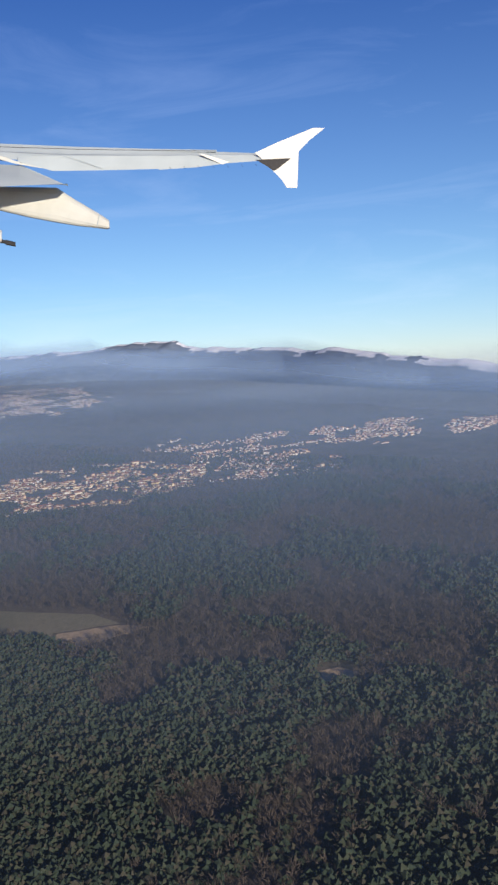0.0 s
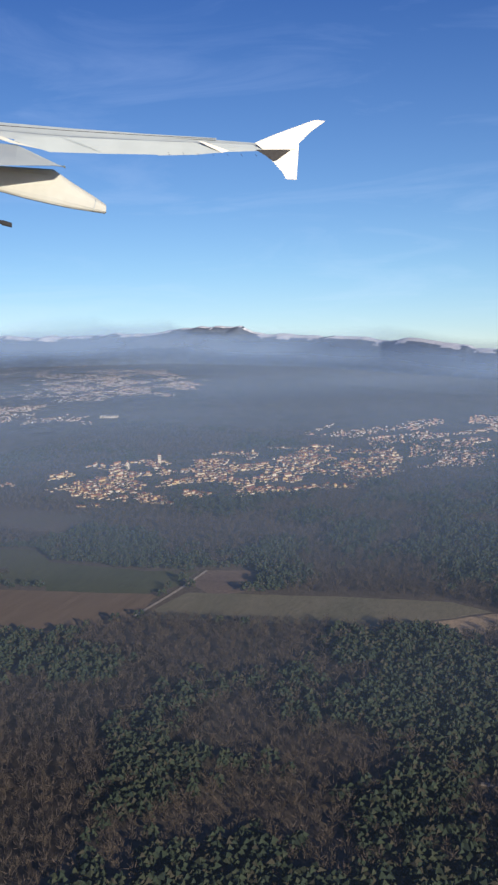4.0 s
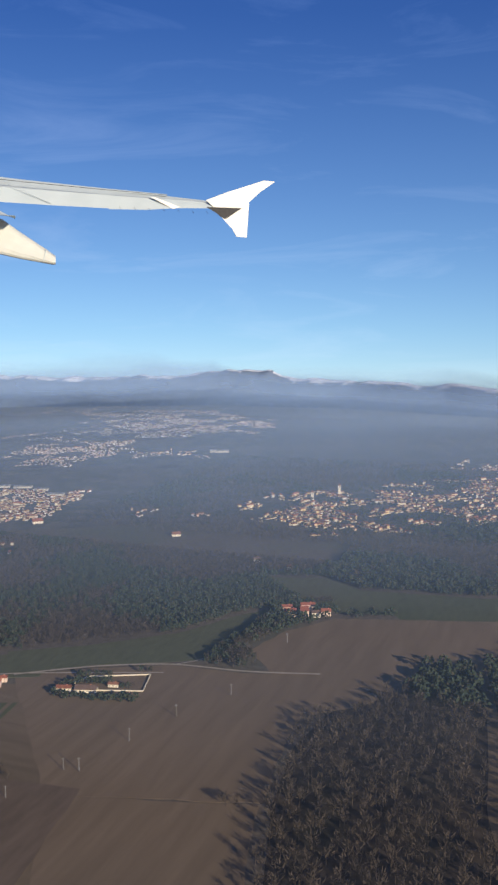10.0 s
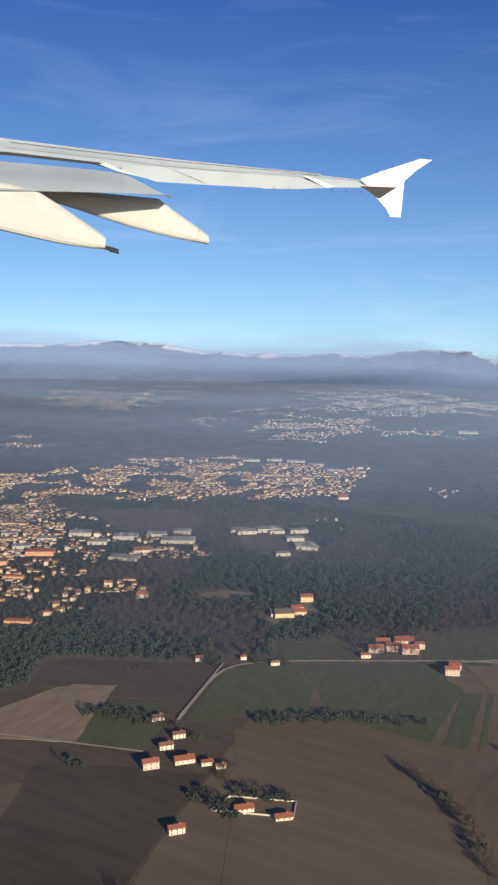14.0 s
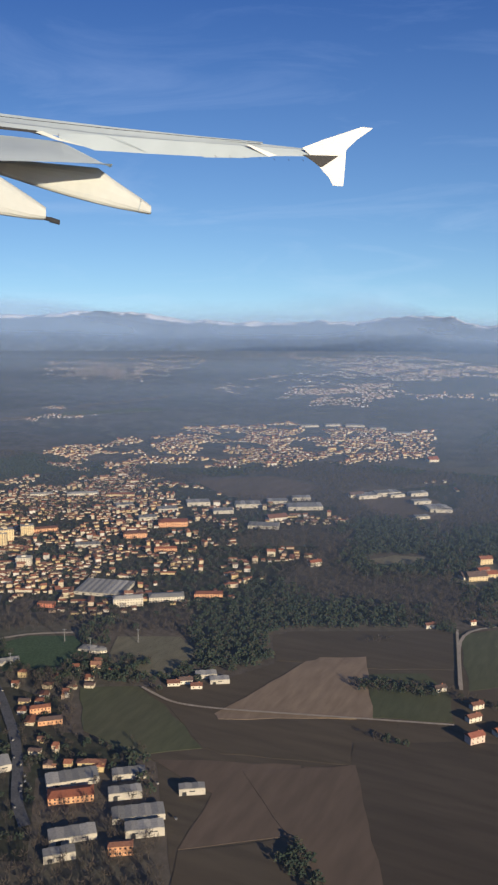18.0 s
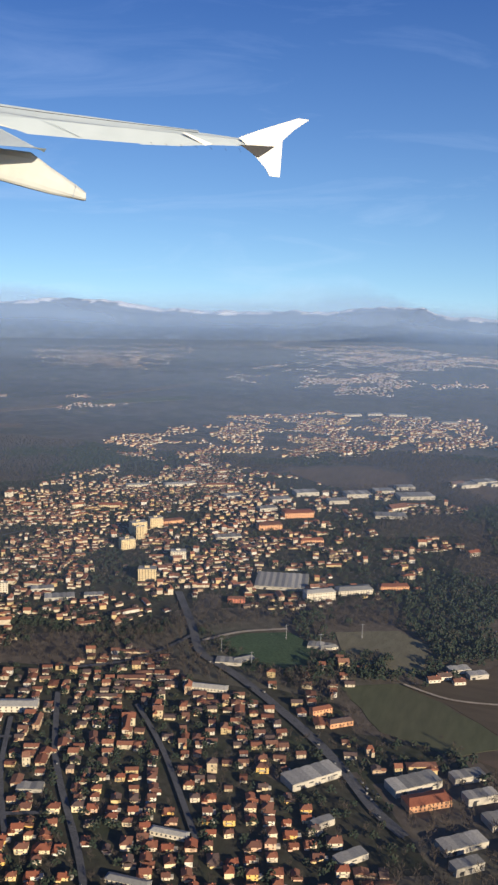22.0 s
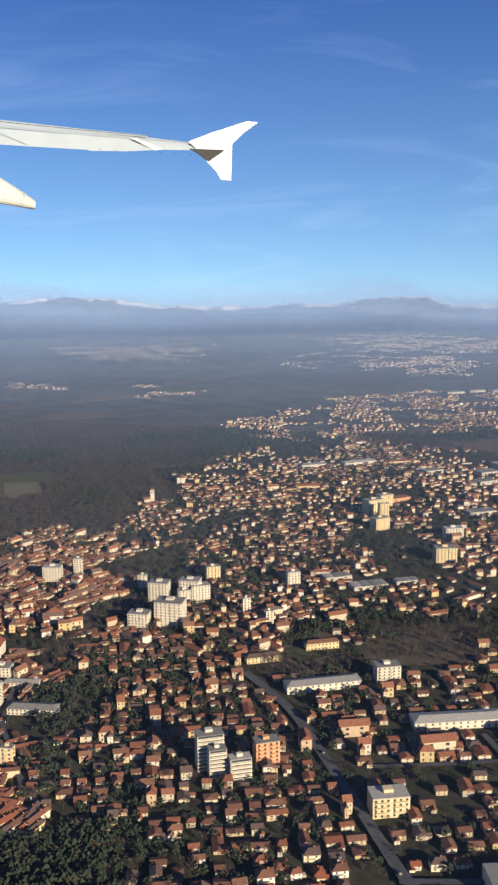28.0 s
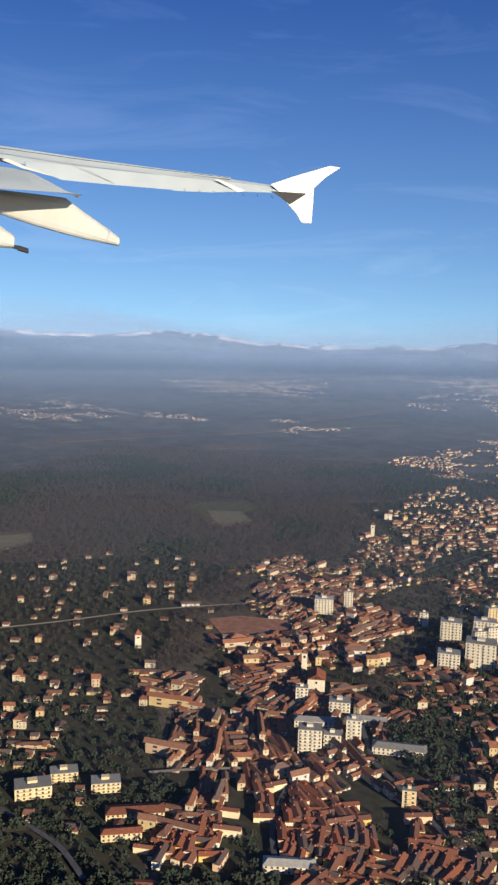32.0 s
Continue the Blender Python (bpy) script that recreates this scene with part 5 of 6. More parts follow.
def car(x, y, k):
    """A parked or standing car: body, cabin and wheels."""
    s = float(size_at(np.array([x, y])))
    lines = [line for kind, w, line in ROADS if kind == "asphalt"]
    near = min(((math.hypot((a[0] + b[0]) / 2 - x, (a[1] + b[1]) / 2 - y), math.atan2(b[1] - a[1], b[0] - a[0])) for ln in lines for a, b in zip(ln, ln[1:])), key=lambda q: q[0])
    tone = ("white", "silver", "dark")[k % 3]
    root = tagged(new("car"), "small %s car standing on the asphalt road" % tone, "car", group="cars on the roads")
    root.matrix_world = Matrix.Translation((x, y, 0.46)) @ Matrix.Rotation(near[1], 4, "Z") @ Matrix.Scale(s, 4)
    bm = box_bm(-2.1, 2.1, -.9, .9, .3, .95)
    bmesh.ops.bevel(bm, geom=[e for e in bm.edges], offset=0.18, segments=2, affect="EDGES")
    part("body", bm, M[("pale", "steel", "dark")[k % 3]], root)
    bm = box_bm(-1.5, .9, -.78, .78, .9, 1.5)
    bmesh.ops.bevel(bm, geom=[e for e in bm.edges], offset=0.25, segments=2, affect="EDGES")
    part("cabin", bm, M["glass"], root, "dark glazed cabin")
    for wx in (-1.35, 1.35):
        for wy in (-.85, .85):
            bm = bmesh.new()
            bmesh.ops.create_cone(bm, cap_ends=True, segments=12, radius1=.34, radius2=.34, depth=.22, matrix=Matrix.Translation((wx, wy, .3)) @ Matrix.Rotation(math.pi / 2, 4, "X"))
            part("wheel", bm, M["dark"], root)


def yard_wall(corners, tall):
    """A white rendered wall round a farmyard, one panel to a side, with coping."""
    root = tagged(new("yard_wall"), "white rendered wall enclosing a farmyard", "wall")
    for (x0, y0), (x1, y1) in zip(corners, corners[1:] + corners[:1]):
        ln, m = math.hypot(x1 - x0, y1 - y0), Matrix.Translation(((x0 + x1) / 2, (y0 + y1) / 2, 0)) @ Matrix.Rotation(math.atan2(y1 - y0, x1 - x0), 4, "Z")
        side = part("panel", box_bm(-ln / 2, ln / 2, -0.06, 0.06, -0.1, tall), M["stucco"], root)
        side.matrix_local = m
        part("coping", box_bm(-ln / 2, ln / 2, -0.1, 0.1, tall, tall + 0.06), M["pale"], root, "pale coping").matrix_local = m


def mast(x, y, h):
    """A slim lattice mast: four legs drawn together, rungs and a cross arm."""
    root = tagged(new("mast"), "slim grey steel lattice mast standing in a field", "mast", group="masts on the plain")
    root.matrix_world = pose(x, y, 0, 0, 0, 25)
    w = h * 0.03
    for sx, sy in ((-1, -1), (1, -1), (1, 1), (-1, 1)):
        a, b = Vector((sx * w, sy * w, -0.1)), Vector((sx * w * .25, sy * w * .25, h))
        bm = bmesh.new()
        r = h * 0.005
        va = [bm.verts.new(a + Vector((cx * r, cy * r, 0))) for cx, cy in ((-1, -1), (1, -1), (1, 1), (-1, 1))]
        vb = [bm.verts.new(b + Vector((cx * r, cy * r, 0))) for cx, cy in ((-1, -1), (1, -1), (1, 1), (-1, 1))]
        for i in range(4):
            bm.faces.new((va[i], va[(i + 1) % 4], vb[(i + 1) % 4], vb[i]))
        part("leg", bm, M["steel"], root)
    for k in range(1, 6):
        q, ww = h * k / 6, w * (1 - .75 * k / 6)
        part("brace", box_bm(-ww, ww, -ww, ww, q, q + h * .008), M["steel"], root)
    part("cross_arm", box_bm(-h * .13, h * .13, -h * .008, h * .008, h * .93, h * .95), M["steel"], root)


building('shed', 'white', -544.7, 199.0, 6.84, 4.10, 1.21, 0.65)
building('shed', 'white', -539.2, 211.1, 8.10, 4.86, 1.40, 0.60)
building('shed', 'white', -526.6, 205.1, 6.83, 4.09, 1.21, 0.55)
building('shed', 'white', -522.4, 216.3, 8.78, 5.26, 1.40, 0.52)
building('shed', 'white', -545.2, 186.4, 5.94, 3.56, 1.16, 0.67)
building('shed', 'white', -515.0, 225.6, 7.20, 4.32, 1.12, 0.49)
building('shed', 'white', -560.6, 197.0, 5.90, 3.54, 1.22, 0.72)
building('shed', 'white', -509.1, 233.9, 6.61, 3.97, 1.14, 0.45)
building('long', 'orange', -534.2, 183.8, 9.35, 4.68, 1.59, 0.55)
building('long', 'orange', -538.2, 167.1, 7.13, 3.56, 1.53, 0.58)
building('flats', 'yellow', -571.3, 147.0, 4.53, 2.72, 3.64, 0.80)
building('flats', 'yellow', -569.5, 154.9, 3.93, 2.36, 3.06, 0.77)
building('flats', 'yellow', -567.9, 133.3, 3.97, 2.38, 2.83, 0.81)
building('shed', 'white', -488.4, 246.2, 7.40, 3.70, 1.31, 0.72)
building('shed', 'white', -482.9, 253.8, 9.36, 4.68, 1.49, 0.68)
building('shed', 'white', -468.5, 246.9, 6.47, 3.24, 1.27, 0.65)
building('shed', 'white', -461.1, 239.9, 7.59, 3.80, 1.37, 0.60)
building('shed', 'white', -463.5, 226.7, 5.03, 2.51, 1.04, 0.65)
building('farm', 'yellow', -436.0, 171.7, 5.35, 3.21, 1.35, 0.61)
building('farm', 'yellow', -436.1, 186.7, 3.67, 2.20, 1.58, 0.59)
building('farm', 'yellow', -433.0, 175.1, 3.81, 2.29, 1.21, 0.59)
building('flats', 'white', -612.2, 29.6, 2.99, 2.09, 3.14, 0.26)
building('flats', 'white', -609.7, 31.2, 2.22, 1.56, 2.11, 0.24)
building('flats', 'white', -607.5, 33.6, 1.93, 1.35, 3.35, 0.21)
building('flats', 'white', -616.9, 42.0, 1.74, 1.22, 2.81, 0.27)
building('flats', 'white', -624.5, 82.8, 3.41, 2.39, 2.81, 0.23)
building('flats', 'white', -620.6, 85.9, 1.61, 1.12, 3.70, 0.20)
building('flats', 'white', -600.6, 77.8, 3.58, 2.51, 3.41, 0.10)
building('flats', 'white', -606.0, 83.0, 1.53, 1.07, 2.50, 0.12)
building('flats', 'white', -599.4, 65.4, 3.47, 2.43, 2.38, 0.10)
building('flats', 'white', -594.7, 67.6, 4.69, 3.28, 4.08, 0.06)
building('flats', 'white', -595.2, 79.2, 3.59, 2.51, 3.82, 0.08)
building('flats', 'white', -611.4, 42.0, 2.91, 2.04, 1.79, 0.22)
building('long', 'yellow', -625.1, 3.5, 4.19, 1.26, 0.87, 0.51)
building('long', 'yellow', -625.7, 7.8, 6.29, 1.89, 0.80, 0.49)
building('long', 'white', -613.1, 35.6, 5.60, 1.68, 1.41, 0.25)
building('long', 'white', -601.5, 33.3, 6.71, 2.01, 0.90, 0.16)
building('long', 'white', -607.3, 4.9, 5.12, 1.54, 0.82, 0.29)
building('long', 'white', -607.0, 39.9, 5.03, 1.51, 0.84, 0.19)
building('flats', 'yellow', -638.3, 7.4, 4.06, 2.44, 1.40, 0.62)
building('flats', 'yellow', -636.9, 11.7, 3.17, 1.90, 1.15, 0.58)
building('flats', 'yellow', -631.3, 11.5, 3.30, 1.98, 1.21, 0.53)
building('flats', 'yellow', -598.2, 21.0, 1.58, 0.94, 2.18, 0.15)
building('church', 'white', -616.6, 48.7, 2.53, 3.05, 1.89, 0.25)
building('church', 'white', -628.8, 168.2, 2.04, 2.44, 1.61, 0.21)
building('campanile', 'white', -619.8, 53.3, 0.85, 0.85, 3.24, 0.26)
building('campanile', 'white', -628.3, 144.7, 0.92, 0.92, 3.21, 0.20)
building('campanile', 'white', -648.0, 52.9, 1.03, 1.03, 2.14, 0.47)
building('flats', 'orange', -568.2, 28.8, 2.9, 1.7, 3.1, 0.52)
building('flats', 'white', -574.6, 26.6, 3.2, 1.9, 4.3, 0.5, True)
building('flats', 'white', -573.1, 24.9, 2.1, 1.3, 3.4, 0.5, True)
building('flats', 'white', -570.4, 25.1, 2.5, 1.4, 2.6, 0.5, True)
building('flats', 'yellow', -553.0, 22.6, 4.09, 2.45, 2.33, 0.39)
building('flats', 'yellow', -552.1, 113.0, 4.30, 2.58, 2.99, 0.36)
building('flats', 'yellow', -568.1, 141.9, 2.27, 1.36, 4.00, 0.43)
building('flats', 'yellow', -594.6, 90.5, 2.67, 1.61, 2.77, 0.57)
building('flats', 'white', -557.0, 55.1, 3.52, 2.11, 2.36, 0.43)
building('flats', 'white', -579.0, 91.6, 2.47, 1.48, 2.57, 0.53)
building('flats', 'white', -593.4, 79.1, 3.41, 2.04, 3.02, 0.57)
building('flats', 'white', -583.5, 74.8, 1.33, 0.79, 2.93, 0.55)
building('flats', 'white', -578.6, 71.6, 1.30, 0.78, 2.27, 0.53)
building('flats', 'white', -539.6, 12.9, 6.00, 3.60, 1.69, 0.32)
building('flats', 'white', -595.8, 77.5, 2.27, 1.36, 2.37, 0.57)
building('long', 'white', -565.5, 50.2, 10.76, 2.37, 1.10, 0.47)
building('long', 'white', -546.6, 44.2, 12.08, 2.65, 1.13, 0.37)
building('long', 'white', -516.9, 63.9, 8.03, 1.77, 0.71, 0.16)
building('long', 'white', -505.4, 22.3, 5.25, 1.16, 0.75, 0.06)
building('long', 'white', -506.3, 11.8, 5.71, 1.26, 0.58, 0.06)
building('long', 'yellow', -553.2, 3.8, 6.21, 1.86, 0.72, 0.37)
building('long', 'yellow', -568.2, 63.6, 5.29, 1.58, 1.21, 0.49)
building('long', 'yellow', -575.9, 56.9, 5.37, 1.61, 0.97, 0.52)
building('shed', 'white', -565.0, 93.5, 6.85, 3.08, 0.78, 0.54)
building('shed', 'white', -571.5, 96.7, 5.34, 2.40, 0.79, 0.58)
building('shed', 'white', -558.4, 97.7, 4.57, 2.06, 0.71, 0.49)
building('shed', 'white', -520.7, 123.4, 12.80, 10.40, 0.80, 0.23)
building('shed', 'white', -538.6, 4.6, 6.58, 3.29, 0.70, 0.40)
building('shed', 'white', -528.8, 25.1, 3.83, 1.92, 0.61, 0.34)
building('shed', 'white', -534.6, 6.6, 2.03, 1.01, 0.84, 0.39)
building('shed', 'white', -516.9, 76.0, 5.11, 2.55, 0.63, 0.23)
building('shed', 'white', -502.3, 89.9, 5.04, 2.53, 0.58, 0.13)
building('shed', 'white', -491.3, 42.6, 8.69, 3.48, 1.18, 0.85)
building('shed', 'white', -476.5, 46.1, 8.14, 3.25, 1.15, 0.73)
building('shed', 'white', -469.2, 51.1, 5.27, 2.11, 1.09, 0.64)
building('shed', 'white', -466.8, 46.1, 5.10, 2.04, 1.27, 0.64)
building('shed', 'white', -462.3, 42.5, 7.71, 3.08, 0.95, 0.62)
building('shed', 'white', -468.2, 34.3, 6.71, 2.68, 0.93, 0.70)
building('shed', 'white', -459.4, 39.4, 5.58, 2.24, 1.33, 0.61)
building('shed', 'white', -458.0, 51.3, 4.04, 1.62, 1.15, 0.56)
building('shed', 'white', -486.8, 32.0, 3.30, 1.32, 0.97, 0.86)
building('shed', 'white', -481.5, 26.1, 4.49, 1.79, 0.92, 0.85)
building('shed', 'white', -467.1, 29.7, 4.36, 1.74, 1.16, 0.72)
building('long', 'orange', -474.0, 42.2, 6.81, 2.72, 1.11, 0.63)
building('long', 'orange', -460.1, 34.1, 3.42, 1.36, 1.46, 0.56)
building('long', 'orange', -495.0, 62.5, 3.70, 1.48, 1.32, 0.71)
building('long', 'orange', -491.1, 60.2, 4.25, 1.70, 0.91, 0.68)
building('farm', 'white', -478.5, 82.8, 2.39, 1.44, 0.69, 0.53)
building('farm', 'white', -476.8, 84.7, 2.60, 1.56, 0.78, 0.52)
building('farm', 'white', -473.9, 83.6, 2.20, 1.33, 0.68, 0.50)
building('shed', 'white', -474.5, 88.9, 4.24, 2.13, 0.81, 0.57)
building('shed', 'white', -470.9, 87.7, 3.81, 1.90, 0.89, 0.55)
building('shed', 'white', -503.6, 222.5, 12.26, 6.12, 1.24, 0.50)
building('shed', 'white', -459.6, 238.6, 7.55, 3.77, 1.26, 0.32)
building('shed', 'white', -490.4, 248.3, 8.41, 4.21, 0.99, 0.45)
building('shed', 'white', -563.1, 388.6, 9.49, 4.74, 0.99, 0.56)
building('shed', 'white', -552.6, 396.9, 8.45, 4.22, 1.00, 0.52)
building('shed', 'white', -541.0, 400.1, 10.08, 5.05, 0.99, 0.47)
building('shed', 'white', -511.4, 387.3, 9.04, 4.53, 0.93, 0.36)
building('shed', 'white', -527.0, 396.7, 8.25, 4.12, 0.97, 0.41)
building('long', 'white', -509.5, 116.3, 7.11, 2.84, 2.03, 0.63)
building('long', 'white', -502.9, 123.5, 8.61, 3.45, 1.23, 0.57)
building('long', 'white', -514.7, 77.9, 4.43, 1.78, 0.52, 0.77)
building('long', 'white', -500.6, 89.7, 3.74, 1.49, 0.54, 0.65)
building('farm', 'orange', -405.0, 160.6, 3.84, 2.11, 1.27, 0.56)
building('farm', 'orange', -401.6, 163.6, 3.56, 1.96, 1.55, 0.53)
building('farm', 'orange', -397.3, 164.3, 4.11, 2.26, 1.53, 0.50)
building('farm', 'orange', -400.7, 169.3, 4.81, 2.65, 1.28, 0.52)
building('farm', 'orange', -405.2, 166.2, 3.62, 1.99, 1.15, 0.55)
building('farm', 'orange', -396.1, 168.3, 2.37, 1.31, 1.41, 0.48)
building('farm', 'orange', -384.5, 156.4, 3.32, 1.83, 1.58, 0.45)
building('farm', 'orange', -384.8, 160.0, 2.81, 1.55, 1.20, 0.44)
building('farm', 'orange', -421.0, 85.3, 3.05, 1.67, 1.44, 0.85)
building('farm', 'white', -405.8, 155.7, 2.34, 1.17, 0.87, 0.59)
building('farm', 'white', -366.3, 160.1, 3.66, 1.83, 1.19, 0.32)
building('farm', 'white', -361.1, 162.2, 5.41, 2.70, 0.90, 0.28)
building('farm', 'white', -356.0, 167.1, 2.65, 1.32, 0.82, 0.25)
building('farm', 'white', -349.3, 162.4, 0.96, 0.48, 1.10, 0.22)
building('farm', 'white', -430.7, 102.0, 2.56, 1.29, 0.95, 0.84)
building('farm', 'white', -422.9, 97.9, 2.48, 1.24, 1.01, 0.82)
building('farm', 'white', -422.6, 92.9, 2.72, 1.36, 0.99, 0.83)
building('farm', 'white', -416.8, 90.3, 3.79, 1.89, 0.87, 0.82)
building('farm', 'white', -412.6, 91.6, 2.26, 1.13, 0.78, 0.79)
building('farm', 'white', -409.8, 91.9, 1.87, 0.94, 0.70, 0.78)
building('farm', 'white', -399.1, 81.2, 3.29, 1.65, 1.05, 0.77)
building('farm', 'white', -392.4, 82.8, 2.90, 1.45, 0.63, 0.72)
building('farm', 'white', -405.7, 70.5, 2.72, 1.36, 1.10, 0.84)
building('farm', 'white', -437.2, 172.7, 6.56, 3.28, 0.85, 0.68)
building('farm', 'white', -435.2, 178.4, 3.35, 1.67, 1.00, 0.66)
building('farm', 'white', -438.1, 188.7, 3.48, 1.74, 0.78, 0.66)
building('farm', 'white', -478.8, 164.6, 3.49, 1.74, 1.17, 0.81)
building('farm', 'white', -439.6, 133.3, 2.56, 1.28, 0.87, 0.78)
building('farm', 'white', -430.9, 139.1, 1.40, 0.70, 0.86, 0.73)
building('farm', 'white', -422.8, 140.0, 2.07, 1.04, 0.86, 0.70)
building('farm', 'white', -492.2, 246.0, 5.38, 2.69, 1.16, 0.70)
building('farm', 'white', -506.6, 204.4, 6.59, 3.30, 1.07, 0.80)
building('shed', 'white', -479.1, 252.9, 5.72, 2.85, 1.17, 0.73)
building('shed', 'white', -472.4, 258.2, 6.88, 3.44, 1.35, 0.70)
building('shed', 'white', -463.0, 242.5, 6.89, 3.44, 0.96, 0.67)
building('farm', 'red', -330.4, 236.6, 3.6, 2.3, 1.9, 0.41)
building('farm', 'red', -326.4, 238.6, 2.6, 3.6, 2.0, 0.39)
building('farm', 'white', -322.6, 238.8, 2.7, 1.9, 1.5, 0.39)
building('farm', 'red', -320.0, 241.4, 3.0, 2.3, 1.5, 0.3)
building('farm', 'red', -332.9, 240.9, 3.3, 2.1, 1.6, 0.42)
building('farm', 'red', -326.8, 243.8, 4.6, 2.2, 2.1, 0.45)
building('farm', 'white', -362.1, 293.9, 2.55, 2.05, 1.52, 0.42)
building('farm', 'white', -481.7, 324.1, 4.68, 3.75, 1.08, 0.73)
building('farm', 'white', -410.3, 323.6, 3.75, 2.99, 0.97, 0.51)
building('farm', 'white', -347.4, 289.4, 2.13, 1.70, 0.99, 0.40)
building('campanile', 'white', -367.0, 443.0, 1.50, 1.50, 5.14, 0.27)
building('campanile', 'white', -377.0, 424.3, 1.50, 1.50, 3.82, 0.30)
building('shed', 'white', -490.7, 574.6, 13.67, 6.84, 1.34, 0.37)
building('long', 'white', -583.7, 205.5, 11.23, 3.37, 0.92, 0.65)
building('long', 'yellow', -570.4, 210.1, 10.14, 3.04, 0.94, 0.45)
building('shed', 'white', -545.8, 152.8, 7.42, 2.97, 0.91, 0.56)
building('long', 'orange', -567.4, 161.1, 7.90, 2.77, 0.95, 0.75)
building('long', 'red', -526.7, 107.1, 4.06, 1.62, 1.03, 0.33)
building('shed', 'white', -507.0, 194.5, 9.88, 4.94, 0.95, 0.31)
building('long', 'orange', -494.4, 129.8, 7.00, 2.45, 1.07, 0.44)
building('long', 'yellow', -592.4, 170.0, 7.54, 2.64, 0.91, 0.31)
building('long', 'white', -596.6, 198.3, 8.17, 2.45, 0.90, 0.58)
building('flats', 'white', -551.3, 130.1, 4.02, 2.41, 2.46, 0.43)
building('long', 'orange', -522.8, 158.6, 6.49, 2.27, 1.02, 0.51)
car(-492.7, 52.0, 0)
car(-488.9, 47.5, 1)
car(-486.4, 45.6, 2)
car(-482.6, 41.3, 3)
car(-479.8, 36.2, 4)
car(-509.3, 66.6, 5)
car(-520.2, 74.0, 6)
car(-562.0, 32.1, 7)
car(-555.9, 20.8, 8)
car(-550.7, 12.0, 9)
car(-545.6, 5.7, 10)
car(-538.0, -4.1, 11)
car(-533.8, -9.7, 12)
car(-530.7, -13.6, 13)
car(-518.7, 19.3, 14)
car(-511.3, 8.9, 15)
car(-528.5, 31.9, 16)
car(-493.3, 54.3, 17)
car(-486.5, 46.2, 18)
car(-481.7, 40.0, 19)
car(-475.8, 32.4, 20)
car(-506.5, 66.0, 21)
car(-456.7, 43.7, 22)
car(-465.8, 53.1, 23)
car(-463.7, 50.6, 24)
car(-566.5, 27.7, 25)
car(-562.5, 22.5, 26)
car(-556.7, 12.9, 27)
car(-482.8, 42.5, 28)
car(-481.7, 41.9, 29)
car(-480.8, 41.2, 30)
car(-483.8, 43.8, 31)
car(-547.7, -4.3, 32)
car(-545.8, -4.4, 33)
car(-543.6, -5.4, 34)
car(-542.3, -6.1, 35)
car(-545.2, -9.1, 36)
car(-547.3, -9.1, 37)
car(-542.0, -9.4, 38)
car(-550.1, -6.8, 39)
car(-541.1, -7.3, 40)
car(-539.4, -9.2, 41)
yard_wall([(-367.3, 160.3), (-347.5, 166.8), (-350.5, 177.2), (-365.2, 170.3)], 0.34)
yard_wall([(-404.0, 78.8), (-390.9, 83.7), (-392.6, 88.4), (-403.4, 84.1)], 0.3)
mast(-325.8, 172.4, 3.01)
mast(-333.5, 156.5, 3.02)
mast(-338.1, 141.5, 3.05)
mast(-341.5, 125.7, 3.06)
mast(-323.9, 212.7, 2.96)
mast(-349.5, 111.6, 2.60)
mast(-353.3, 97.5, 2.65)
mast(-344.9, 125.2, 2.59)
mast(-509.8, 90.8, 3.26)
mast(-519.9, 79.7, 3.19)
mast(-512.2, 75.7, 3.25)
mast(-495.2, 97.3, 3.36)
mast(-502.0, 89.1, 3.31)


for bx, by, br in BLOCK_SPOTS:
    TAKEN.append(np.array([[bx, by, br]]))
HOUSES = [(kind, town(kind, step, fill, corners)) for kind, step, fill, corners in TOWNS]
for kind, sett in HOUSES:
    TAKEN.append(np.concatenate([sett[0], sett[1][:, None] * 0.52], 1))
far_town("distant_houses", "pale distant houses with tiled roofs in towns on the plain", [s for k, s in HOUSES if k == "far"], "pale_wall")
far_town("town_houses", "close-set cream and ochre town houses with tiled roofs", [s for k, s in HOUSES if k in ("mid", "red")])
near_old_houses()
far_town("old_town_houses", "tightly packed old town houses with red clay roofs", FAR_OLD, openings=True)
near_villas()
far_town("villa_houses", "detached cream and yellow houses with hipped red roofs", with_wings(FAR_VILLAS, 0.4, 17), openings=True)


# ---- woods ----
def pine_shape(seed, tufts=15):
    """A domed, lumpy crown of tufts over a bare stem."""
    r = random.Random(seed)
    v, f = [], []
    for i in range(tufts):
        z = 0.3 + 0.62 * ((i + r.uniform(0, 0.9)) / tufts) ** 0.8
        rad = 0.5 * math.sqrt(max(0.02, 1 - ((z - 0.4) / 0.62) ** 2)) * r.uniform(0.55, 1.0)
        a = i * 2.4 + r.uniform(-0.6, 0.6)
        cx, cy = rad * math.cos(a), rad * math.sin(a)
        q, b = r.uniform(0.15, 0.25), len(v)
        for k in range(3):
            w = a + k * 2.094 + r.uniform(-0.4, 0.4)
            v.append((cx + q * math.cos(w), cy + q * math.sin(w), z - r.uniform(0.05, 0.14)))
        v.append((cx * 0.9 + r.uniform(-.06, .06), cy * 0.9 + r.uniform(-.06, .06), z + r.uniform(0.06, 0.13)))
        f += [(b, b + 1, b + 3), (b + 1, b + 2, b + 3), (b + 2, b, b + 3)]
    return np.array(v), f


